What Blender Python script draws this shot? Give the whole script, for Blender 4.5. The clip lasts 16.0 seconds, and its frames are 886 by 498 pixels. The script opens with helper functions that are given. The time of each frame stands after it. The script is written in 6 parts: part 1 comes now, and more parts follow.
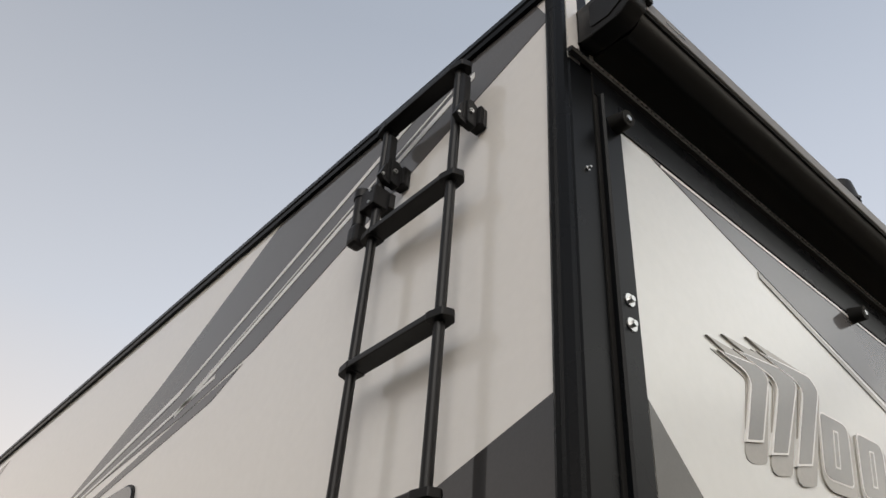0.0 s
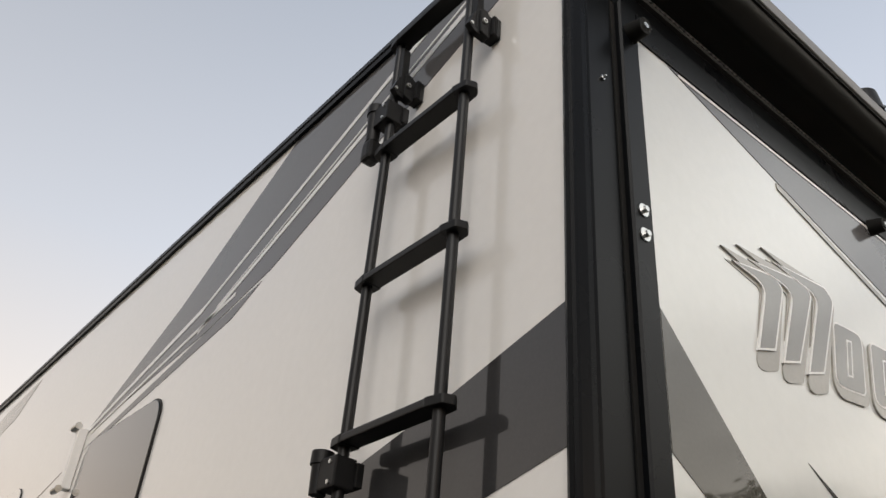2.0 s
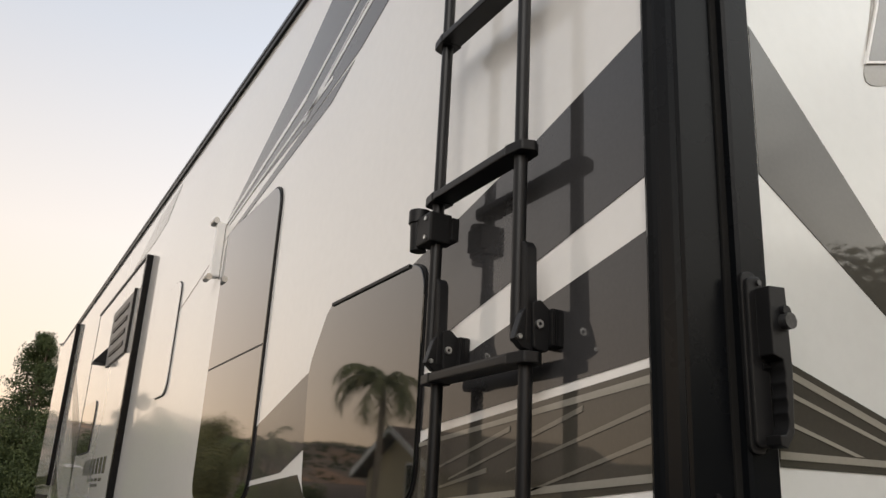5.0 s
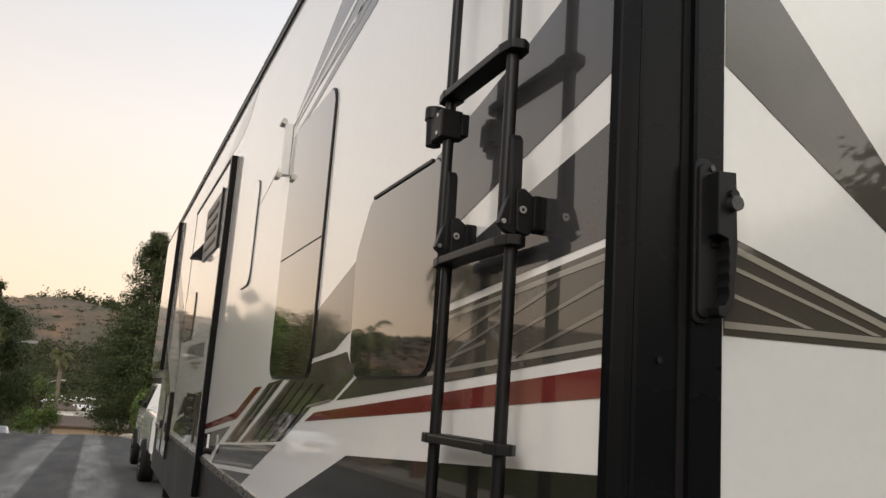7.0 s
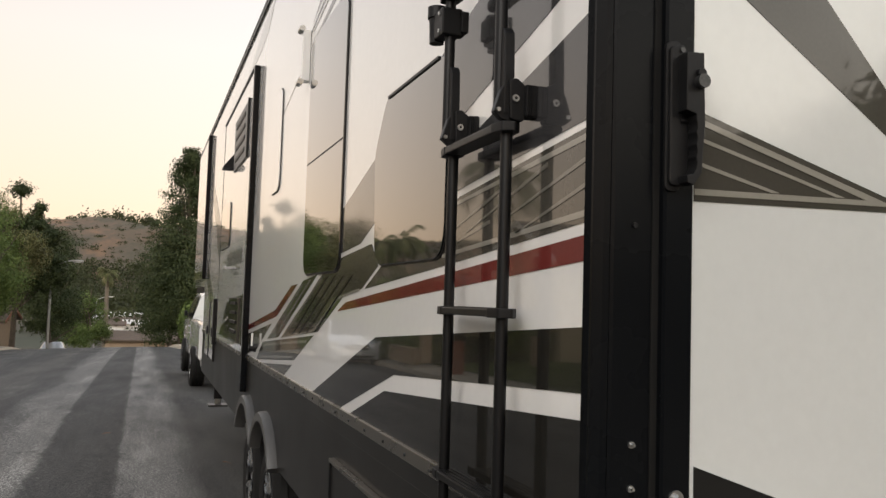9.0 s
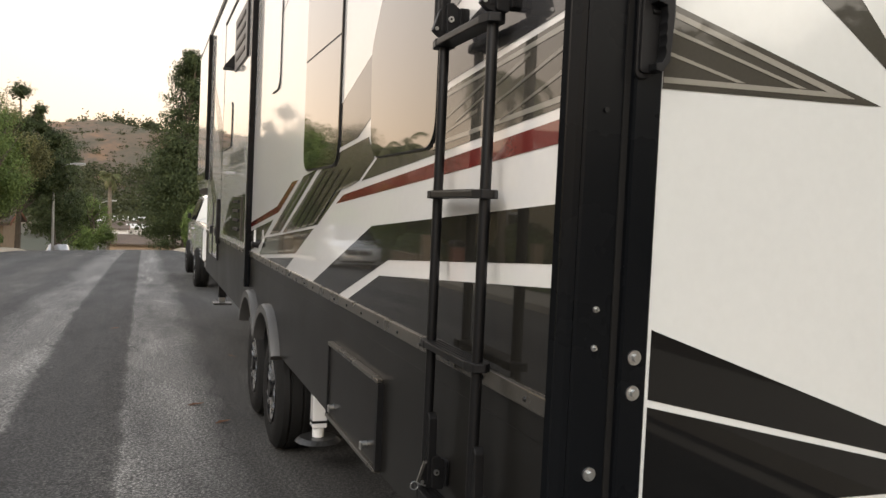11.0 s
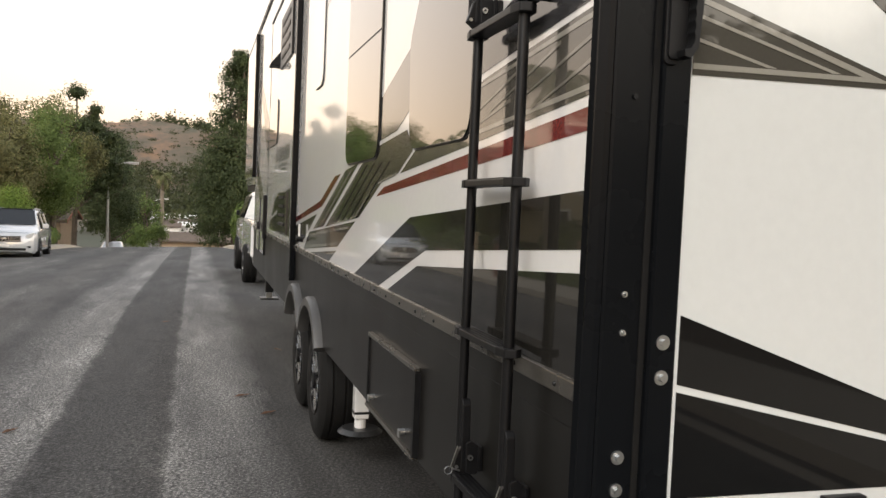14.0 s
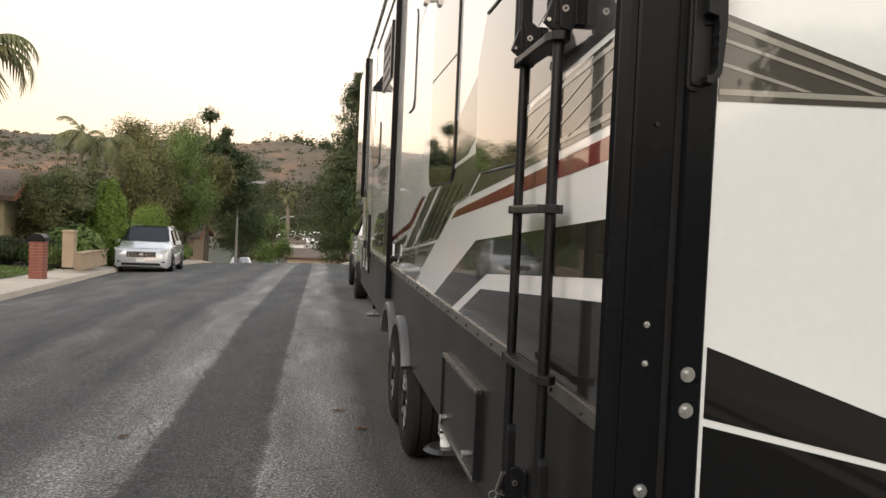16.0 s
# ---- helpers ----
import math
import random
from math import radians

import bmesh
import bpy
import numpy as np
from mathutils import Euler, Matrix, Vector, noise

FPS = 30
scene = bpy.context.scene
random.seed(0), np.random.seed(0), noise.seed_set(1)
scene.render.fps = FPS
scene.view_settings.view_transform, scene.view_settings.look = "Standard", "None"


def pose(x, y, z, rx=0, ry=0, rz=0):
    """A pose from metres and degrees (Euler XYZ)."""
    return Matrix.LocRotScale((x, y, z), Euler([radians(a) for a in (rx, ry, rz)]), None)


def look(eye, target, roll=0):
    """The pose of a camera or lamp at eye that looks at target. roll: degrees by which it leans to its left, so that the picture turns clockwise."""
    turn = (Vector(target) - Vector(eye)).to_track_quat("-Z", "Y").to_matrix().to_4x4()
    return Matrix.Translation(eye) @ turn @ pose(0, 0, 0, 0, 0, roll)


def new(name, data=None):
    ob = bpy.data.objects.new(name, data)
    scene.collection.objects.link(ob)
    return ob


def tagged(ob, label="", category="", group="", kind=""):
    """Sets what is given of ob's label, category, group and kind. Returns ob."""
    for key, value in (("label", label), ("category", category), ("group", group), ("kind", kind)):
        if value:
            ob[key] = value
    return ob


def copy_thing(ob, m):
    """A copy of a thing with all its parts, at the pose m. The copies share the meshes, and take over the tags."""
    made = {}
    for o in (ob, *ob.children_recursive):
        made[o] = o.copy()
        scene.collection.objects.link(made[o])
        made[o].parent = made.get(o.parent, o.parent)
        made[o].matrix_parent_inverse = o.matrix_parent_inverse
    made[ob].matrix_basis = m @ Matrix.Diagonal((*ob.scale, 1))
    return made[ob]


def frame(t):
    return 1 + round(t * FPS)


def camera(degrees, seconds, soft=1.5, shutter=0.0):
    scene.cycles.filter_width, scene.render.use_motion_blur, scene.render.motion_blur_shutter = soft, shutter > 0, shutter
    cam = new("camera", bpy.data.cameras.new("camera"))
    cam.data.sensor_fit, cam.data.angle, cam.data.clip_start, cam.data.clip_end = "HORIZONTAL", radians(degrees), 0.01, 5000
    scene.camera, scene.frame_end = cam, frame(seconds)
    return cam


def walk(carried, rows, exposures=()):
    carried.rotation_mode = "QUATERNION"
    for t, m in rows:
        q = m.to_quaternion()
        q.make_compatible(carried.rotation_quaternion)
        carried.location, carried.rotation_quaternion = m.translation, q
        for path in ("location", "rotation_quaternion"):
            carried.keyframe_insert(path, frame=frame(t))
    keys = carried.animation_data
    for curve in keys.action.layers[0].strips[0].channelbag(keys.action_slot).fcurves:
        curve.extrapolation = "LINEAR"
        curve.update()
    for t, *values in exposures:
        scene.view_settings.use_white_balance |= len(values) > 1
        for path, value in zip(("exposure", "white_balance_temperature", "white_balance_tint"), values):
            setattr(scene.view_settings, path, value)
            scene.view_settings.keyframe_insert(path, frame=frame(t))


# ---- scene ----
EXPOSURES = [(0.0, -0.14), (3.5, 0.05), (5.0, 0.1), (9.0, 0.2), (9.5, 0.36), (10.2, 0.5), (12.5, 0.74), (16.0, 0.64)]
cam = camera(56.5, 16.0)
walk(cam, [
    (0, look((-1.01, -0.783, 1.857), (-0.048, 0.442, 3.111), 4.8)),
    (0.5, look((-1.017, -0.801, 1.857), (-0.045, 0.455, 3.072), 4.8)),
    (1, look((-1.02, -0.808, 1.85), (-0.033, 0.473, 3.026), 4.9)),
    (1.5, look((-1.004, -0.791, 1.845), (-0.004, 0.512, 2.987), 5.0)),
    (2, look((-0.991, -0.785, 1.839), (0.014, 0.549, 2.939), 4.9)),
    (2.5, look((-0.972, -0.78, 1.831), (0.03, 0.594, 2.884), 4.9)),
    (3, look((-0.95, -0.779, 1.821), (0.049, 0.644, 2.809), 4.8)),
    (3.5, look((-0.922, -0.784, 1.813), (0.064, 0.709, 2.706), 4.5)),
    (4, look((-0.888, -0.787, 1.803), (0.083, 0.778, 2.583), 3.5)),
    (4.5, look((-0.873, -0.786, 1.79), (0.061, 0.843, 2.477), 3.2)),
    (5, look((-0.892, -0.82, 1.782), (0.011, 0.854, 2.401), 3.1)),
    (7.5, look((-0.754, -1.105, 1.725), (-0.054, 0.742, 2.04), 3.8)),
    (8, look((-0.748, -1.157, 1.714), (-0.068, 0.704, 1.982), 3.2)),
    (8.5, look((-0.754, -1.191, 1.695), (-0.07, 0.677, 1.899), 2.4)),
    (9, look((-0.783, -1.233, 1.674), (-0.104, 0.644, 1.806), 1.8)),
    (9.5, look((-0.783, -1.298, 1.644), (-0.117, 0.587, 1.705), 2.3)),
    (10, look((-0.796, -1.359, 1.634), (-0.114, 0.521, 1.627), 2.3)),
    (12.5, look((-0.797, -1.391, 1.58), (-0.135, 0.493, 1.458), 2.1)),
    (13, look((-0.788, -1.401, 1.584), (-0.149, 0.49, 1.469), 2.0)),
    (13.5, look((-0.782, -1.407, 1.586), (-0.172, 0.495, 1.48), 2.2)),
    (14, look((-0.776, -1.423, 1.588), (-0.2, 0.489, 1.489), 2.5)),
    (14.5, look((-0.742, -1.435, 1.596), (-0.252, 0.502, 1.5), 2.4)),
    (15, look((-0.674, -1.457, 1.608), (-0.281, 0.502, 1.527), 2.7)),
    (15.5, look((-0.623, -1.489, 1.612), (-0.29, 0.482, 1.539), 2.8)),
    (16, look((-0.589, -1.497, 1.62), (-0.294, 0.479, 1.55), 2.5)),
], exposures=EXPOSURES)

# ---- world and light ----
world = bpy.data.worlds.new("dusk_sky")
scene.world = world
world.use_nodes = True
wn, wl = world.node_tree.nodes, world.node_tree.links
sky = wn.new("ShaderNodeTexSky")
sky.sky_type = "NISHITA"
sky.sun_disc = False
sky.sun_elevation = radians(4.0)
sky.sun_rotation = radians(180.0)
sky.air_density, sky.dust_density, sky.ozone_density = 1.0, 2.5, 2.0
# evening haze over the sky: pale warm at the horizon, lavender grey higher up
geo, sep = wn.new("ShaderNodeTexCoord"), wn.new("ShaderNodeSeparateXYZ")
wl.new(geo.outputs["Generated"], sep.inputs[0])
haze = wn.new("ShaderNodeValToRGB")
for stop, colour in ((0.10, (1.12, 0.87, 0.66, 1)), (0.28, (1.0, 0.90, 0.81, 1)), (0.5, (0.72, 0.74, 0.79, 1)), (0.8, (0.46, 0.50, 0.57, 1))):
    haze.color_ramp.elements.new(stop).color = colour
haze.color_ramp.elements[0].color, haze.color_ramp.elements[-1].color = (1.16, 0.82, 0.55, 1), (0.40, 0.46, 0.54, 1)
wl.new(sep.outputs["Z"], haze.inputs[0])
both = wn.new("ShaderNodeMixRGB")
both.blend_type, both.inputs[0].default_value = "ADD", 1.0
dim = wn.new("ShaderNodeMixRGB")
dim.blend_type, dim.inputs[0].default_value = "MULTIPLY", 1.0
dim.inputs[2].default_value = (7.0, 7.0, 7.0, 1)
cloud, band = wn.new("ShaderNodeTexNoise"), wn.new("ShaderNodeMapRange")
cloud.inputs["Scale"].default_value, cloud.inputs["Detail"].default_value, cloud.inputs["Distortion"].default_value = 2.6, 6, 0.6
wl.new(geo.outputs["Generated"], cloud.inputs["Vector"])
band.inputs["From Min"].default_value, band.inputs["From Max"].default_value = 0.36, 0.66
band.inputs["To Min"].default_value, band.inputs["To Max"].default_value = 0.7, 1.45
wl.new(cloud.outputs[0], band.inputs["Value"])
south = wn.new("ShaderNodeMapRange")  # the clouds stand in the south, clear sky in the north
south.inputs["From Min"].default_value, south.inputs["From Max"].default_value = 0.1, -0.4
wl.new(sep.outputs["Y"], south.inputs["Value"])
veil = wn.new("ShaderNodeMixRGB")
veil.blend_type, veil.inputs[0].default_value = "MULTIPLY", 1.0
wl.new(south.outputs[0], veil.inputs[0])
wl.new(haze.outputs[0], veil.inputs[1])
wl.new(band.outputs[0], veil.inputs[2])
# the afterglow lights the clouds in the south-east
side, glow, lit = wn.new("ShaderNodeVectorMath"), wn.new("ShaderNodeMapRange"), wn.new("ShaderNodeMath")
side.operation, lit.operation = "DOT_PRODUCT", "MULTIPLY"
side.inputs[1].default_value = (0.76, -0.63, 0.16)
wl.new(geo.outputs["Generated"], side.inputs[0])
glow.interpolation_type = "SMOOTHSTEP"
glow.inputs["From Min"].default_value, glow.inputs["From Max"].default_value = 0.72, 0.99
wl.new(side.outputs["Value"], glow.inputs["Value"])
puff = wn.new("ShaderNodeMapRange")
puff.inputs["From Min"].default_value, puff.inputs["From Max"].default_value = 0.42, 0.60
puff.inputs["To Min"].default_value, puff.inputs["To Max"].default_value = 0.35, 1.0
wl.new(cloud.outputs[0], puff.inputs["Value"])
wl.new(glow.outputs[0], lit.inputs[0])
wl.new(puff.outputs[0], lit.inputs[1])
shine = wn.new("ShaderNodeMixRGB")
shine.blend_type, shine.inputs[2].default_value = "ADD", (1.05, 0.97, 0.74, 1)
wl.new(lit.outputs[0], shine.inputs[0])
wl.new(veil.outputs[0], shine.inputs[1])
# the sky is peach in the west and paler towards the east
east, tint, fade = wn.new("ShaderNodeMapRange"), wn.new("ShaderNodeMixRGB"), wn.new("ShaderNodeMixRGB")
east.inputs["From Min"].default_value, east.inputs["From Max"].default_value = -0.4, 0.7
wl.new(sep.outputs["X"], east.inputs["Value"])
tint.inputs[1].default_value, tint.inputs[2].default_value = (0.95, 0.905, 0.86, 1), (1.26, 1.28, 1.32, 1)
wl.new(east.outputs[0], tint.inputs[0])
fade.blend_type, fade.inputs[0].default_value = "MULTIPLY", 1.0
wl.new(shine.outputs[0], fade.inputs[1])
wl.new(tint.outputs[0], fade.inputs[2])
wl.new(fade.outputs[0], dim.inputs[1])
thin = wn.new("ShaderNodeMixRGB")
thin.blend_type, thin.inputs[0].default_value = "MULTIPLY", 1.0
thin.inputs[2].default_value = (0.35, 0.35, 0.35, 1)
wl.new(sky.outputs[0], thin.inputs[1])
wl.new(thin.outputs[0], both.inputs[1])
wl.new(dim.outputs[0], both.inputs[2])
wl.new(both.outputs[0], wn["Background"].inputs[0])
wn["Background"].inputs[1].default_value = 0.12
sun = new("sun", bpy.data.lights.new("sun", "SUN"))
sun.data.energy, sun.data.angle, sun.data.color = 1.7, radians(45), (1.0, 0.95, 0.89)
sun.matrix_world = look((-12, -12, 11), (0, 0, 0))


# ---- materials ----
def ramp(n, stops):
    r = n.new("ShaderNodeValToRGB")
    while len(r.color_ramp.elements) < len(stops):
        r.color_ramp.elements.new(0.5)
    for e, (p, c) in zip(r.color_ramp.elements, stops):
        e.position, e.color = p, (*c, 1) if len(c) == 3 else c
    return r


def mat(name, a, b=None, rough=0.5, metal=0.0, coat=0.0, scale=8.0, fine=120.0, bump=0.0, bump_scale=None, spread=0.08, spec=0.5, coat_rough=0.03):
    """A surface with two scales of variation in colour and roughness, and fine relief."""
    m = bpy.data.materials.new(name)
    m.use_nodes = True
    n, l = m.node_tree.nodes, m.node_tree.links
    p = n["Principled BSDF"]
    b = b or tuple(c * 0.85 for c in a)
    co = n.new("ShaderNodeTexCoord")
    n1, n2 = n.new("ShaderNodeTexNoise"), n.new("ShaderNodeTexNoise")
    n1.inputs["Scale"].default_value, n1.inputs["Detail"].default_value = scale, 5
    n2.inputs["Scale"].default_value, n2.inputs["Detail"].default_value = fine, 3
    l.new(co.outputs["Object"], n1.inputs["Vector"])
    l.new(co.outputs["Object"], n2.inputs["Vector"])
    mix = n.new("ShaderNodeMath")
    mix.operation = "MULTIPLY_ADD"
    mix.inputs[1].default_value = 0.4
    l.new(n2.outputs[0], mix.inputs[0])
    half = n.new("ShaderNodeMath")
    half.operation = "MULTIPLY"
    half.inputs[1].default_value = 0.6
    l.new(n1.outputs[0], half.inputs[0])
    l.new(half.outputs[0], mix.inputs[2])
    r = ramp(n, [(0.35, b), (0.65, a)])
    l.new(mix.outputs[0], r.inputs[0])
    l.new(r.outputs[0], p.inputs["Base Color"])
    rr = n.new("ShaderNodeMapRange")
    rr.inputs["To Min"].default_value = max(0.01, rough - spread)
    rr.inputs["To Max"].default_value = min(1.0, rough + spread)
    l.new(n1.outputs[0], rr.inputs["Value"])
    l.new(rr.outputs[0], p.inputs["Roughness"])
    p.inputs["Metallic"].default_value = metal
    p.inputs["Coat Weight"].default_value = coat
    p.inputs["Coat Roughness"].default_value = coat_rough
    p.inputs["Specular IOR Level"].default_value = spec
    if bump:
        bp = n.new("ShaderNodeBump")
        bp.inputs["Strength"].default_value = bump
        bp.inputs["Distance"].default_value = 0.01
        src = n2
        if bump_scale:
            src = n.new("ShaderNodeTexNoise")
            src.inputs["Scale"].default_value, src.inputs["Detail"].default_value = bump_scale, 4
            l.new(co.outputs["Object"], src.inputs["Vector"])
        l.new(src.outputs[0], bp.inputs["Height"])
        l.new(bp.outputs[0], p.inputs["Normal"])
    return m


GELCOAT = mat("white_gelcoat", (0.84, 0.82, 0.79), (0.80, 0.78, 0.75), rough=0.22, coat=1.0, scale=0.7, fine=30, bump=0.02, bump_scale=1.6, spread=0.03, spec=0.35)
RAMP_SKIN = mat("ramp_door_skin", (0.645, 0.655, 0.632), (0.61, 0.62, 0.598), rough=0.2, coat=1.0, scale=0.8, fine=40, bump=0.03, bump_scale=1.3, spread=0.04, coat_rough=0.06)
VINYL_DARK = mat("charcoal_vinyl", (0.045, 0.044, 0.045), (0.038, 0.037, 0.038), rough=0.2, coat=1.0, scale=2, spread=0.03, spec=0.08)
VINYL_BLACK = mat("black_vinyl", (0.006, 0.006, 0.006), (0.005, 0.005, 0.005), rough=0.2, coat=0.45, scale=2, spread=0.03, spec=0.08)
VINYL_BROWN = mat("brown_black_vinyl", (0.018, 0.0168, 0.0142), (0.015, 0.014, 0.012), rough=0.2, coat=0.7, scale=2, spread=0.03, spec=0.08)
MARK_GREY = mat("mark_grey_vinyl", (0.20, 0.195, 0.18), (0.18, 0.175, 0.16), rough=0.22, coat=1.0, scale=2, spread=0.03, spec=0.08)
MARK_SHADE = mat("mark_shade_vinyl", (0.33, 0.315, 0.28), (0.29, 0.275, 0.245), rough=0.22, coat=1.0, scale=2, spread=0.03, spec=0.08)
VINYL_GREY = mat("grey_vinyl", (0.115, 0.112, 0.114), (0.10, 0.098, 0.099), rough=0.22, coat=0.7, scale=2, spread=0.03, spec=0.08)
VINYL_TAUPE = mat("taupe_vinyl", (0.060, 0.055, 0.045), (0.050, 0.046, 0.038), rough=0.22, coat=1.0, scale=2, spread=0.03, spec=0.08)
VINYL_MID = mat("mid_taupe_vinyl", (0.155, 0.145, 0.122), (0.135, 0.126, 0.106), rough=0.22, coat=1.0, scale=2, spread=0.03, spec=0.08)
VINYL_LIGHT = mat("silver_vinyl", (0.27, 0.255, 0.22), (0.24, 0.225, 0.19), rough=0.22, coat=1.0, scale=2, spread=0.03, spec=0.08)
VINYL_WHITE = mat("white_vinyl", (0.8, 0.79, 0.77), (0.76, 0.75, 0.73), rough=0.22, coat=1.0, scale=2, spread=0.03, spec=0.08)
VINYL_RED = mat("red_vinyl", (0.165, 0.028, 0.024), (0.14, 0.023, 0.02), rough=0.2, coat=1.0, scale=2, spread=0.03, spec=0.08)
BLACK_METAL = mat("black_powder_coat", (0.006, 0.006, 0.0065), (0.004, 0.004, 0.0045), rough=0.40, scale=6, fine=400, bump=0.03, spec=0.3)
BLACK_TRIM = mat("black_aluminium_trim", (0.0048, 0.0055, 0.0066), (0.0038, 0.0044, 0.0053), rough=0.28, scale=3, fine=200, bump=0.008, spec=0.11)
BLACK_PLASTIC = mat("black_plastic", (0.009, 0.009, 0.0095), (0.006, 0.006, 0.0065), rough=0.46, scale=12, fine=500, bump=0.04, spec=0.25)
SKIRT_METAL = mat("charcoal_skirt_metal", (0.013, 0.0122, 0.011), (0.010, 0.0095, 0.0085), rough=0.34, scale=1.5, fine=220, bump=0.03, bump_scale=2.5, coat=0.12, coat_rough=0.14, spec=0.14)
RAIL_METAL = mat("dark_anodised_rail", (0.21, 0.195, 0.17), (0.14, 0.13, 0.115), rough=0.28, metal=0.8, scale=4, fine=200, bump=0.02)
DARK_GLASS = mat("tinted_window_glass", (0.010, 0.011, 0.011), (0.008, 0.009, 0.009), rough=0.03, coat=1.0, spread=0.01, scale=1, spec=0.55)
RUBBER = mat("black_rubber", (0.009, 0.0085, 0.008), (0.006, 0.006, 0.0055), rough=0.75, scale=10, fine=300, bump=0.15, spec=0.25)
ZINC = mat("zinc_plated_steel", (0.66, 0.67, 0.66), (0.5, 0.5, 0.49), rough=0.32, metal=1.0, scale=40, fine=300)
ALLOY = mat("machined_alloy", (0.68, 0.68, 0.68), (0.5, 0.5, 0.5), rough=0.28, metal=1.0, scale=20)
GREY_PLASTIC = mat("grey_fender_plastic", (0.20, 0.195, 0.19), (0.17, 0.165, 0.16), rough=0.5, scale=6, fine=300, bump=0.05)
FLARE_PLASTIC = mat("dark_fender_plastic", (0.085, 0.083, 0.08), (0.065, 0.063, 0.06), rough=0.42, scale=6, fine=300, bump=0.05)
DARK_STEEL = mat("weathered_dark_steel", (0.10, 0.10, 0.10), (0.05, 0.05, 0.05), rough=0.4, metal=0.7, scale=12, fine=200, bump=0.05)
ASPHALT = mat("worn_asphalt", (0.075, 0.073, 0.072), (0.05, 0.049, 0.049), rough=0.76, scale=0.35, fine=90, bump=0.85, bump_scale=62, spec=0.45)


# ---- mesh helpers ----
def mesh_of(name, bm, material, smooth=False):
    bmesh.ops.recalc_face_normals(bm, faces=bm.faces)
    me = bpy.data.meshes.new(name)
    bm.to_mesh(me)
    bm.free()
    for m in material if isinstance(material, (list, tuple)) else [material]:
        me.materials.append(m)
    if smooth:
        for f in me.polygons:
            f.use_smooth = True
        me.set_sharp_from_angle(angle=radians(35))
    return me


def part(name, bm, material, parent=None, label="", smooth=False):
    """Links a bmesh as one mesh object, under a thing or under a part."""
    ob = new(name, mesh_of(name, bm, material, smooth))
    ob.parent = parent
    return tagged(ob, label)


def thing(name, at, label, category, group="", kind=""):
    ob = new(name)
    ob.empty_display_size = 0.1
    ob.location = at
    return tagged(ob, label, category, group, kind)


def box(bm, x0, x1, y0, y1, z0, z1, bevel=0.0, m=None):
    r = bmesh.ops.create_cube(bm, size=1.0)
    v = r["verts"]
    bmesh.ops.scale(bm, vec=(x1 - x0, y1 - y0, z1 - z0), verts=v)
    bmesh.ops.translate(bm, vec=((x0 + x1) / 2, (y0 + y1) / 2, (z0 + z1) / 2), verts=v)
    if bevel:
        e = list({e for q in v for e in q.link_edges})
        out = bmesh.ops.bevel(bm, geom=e, offset=bevel, segments=2, affect="EDGES", profile=0.6)
        v = list({q for f in out["faces"] for q in f.verts} | {q for q in v if q.is_valid})
    if m is not None:
        bmesh.ops.transform(bm, matrix=m, verts=[q for q in v if q.is_valid])
    return bm


def boxed(*a, **k):
    return box(bmesh.new(), *a, **k)


def rod(bm, a, b, r, seg=14, r2=None, caps=True):
    a, b = Vector(a), Vector(b)
    d = b - a
    m = Matrix.Translation((a + b) / 2) @ d.to_track_quat("Z", "Y").to_matrix().to_4x4()
    bmesh.ops.create_cone(bm, cap_ends=caps, segments=seg, radius1=r, radius2=r if r2 is None else r2, depth=d.length, matrix=m)
    return bm


def prism(pts, axis, lo, hi, bevel=0.0):
    """A closed outline extruded along an axis: (y, z) for x, (x, z) for y, (x, y) for z."""
    bm = bmesh.new()
    put = {"x": lambda u, v, w: (w, u, v), "y": lambda u, v, w: (u, w, v), "z": lambda u, v, w: (u, v, w)}[axis]
    lower = [bm.verts.new(put(u, v, lo)) for u, v in pts]
    upper = [bm.verts.new(put(u, v, hi)) for u, v in pts]
    bm.faces.new(lower)
    bm.faces.new(upper[::-1])
    for i in range(len(pts)):
        j = (i + 1) % len(pts)
        bm.faces.new((lower[i], lower[j], upper[j], upper[i]))
    if bevel:
        bmesh.ops.recalc_face_normals(bm, faces=bm.faces)
        bmesh.ops.bevel(bm, geom=list(bm.edges), offset=bevel, segments=2, affect="EDGES", profile=0.6)
    return bm


def rounded(corners, r, seg=6):
    """An outline with its corners rounded; r is one radius or one for each corner."""
    out, n = [], len(corners)
    for i, c in enumerate(corners):
        rad = r[i] if isinstance(r, (list, tuple)) else r
        c, p, q = Vector(c), Vector(corners[i - 1]), Vector(corners[(i + 1) % n])
        if rad <= 0:
            out.append(tuple(c))
            continue
        a, b = (p - c).normalized(), (q - c).normalized()
        half = a.angle(b) / 2
        cut = min(rad / math.tan(half), 0.49 * min((p - c).length, (q - c).length))
        s, e = c + a * cut, c + b * cut
        for k in range(seg + 1):
            t = k / seg
            out.append(tuple((1 - t) ** 2 * s + 2 * t * (1 - t) * c + t * t * e))
    return out


# ---- ground ----
def curb_left(y):
    return -6.3 - 0.085 * (min(max(y, 12.0), 30.0) - 12.0) + 0.06 * (min(max(y, 32.0), 60.0) - 32.0)


def road_z(x, y):
    """The street lies level beside the trailer, falls gently beyond it and drops over a crest."""
    z = 0.0
    for y0, y1, s in ((12, 28, -0.028), (28, 46, -0.038), (46, 90, -0.10), (90, 400, -0.04)):
        z += s * (min(max(y, y0), y1) - y0)
    return z - 0.035 * max(0.0, min(-x, -curb_left(y)) - 0.8)


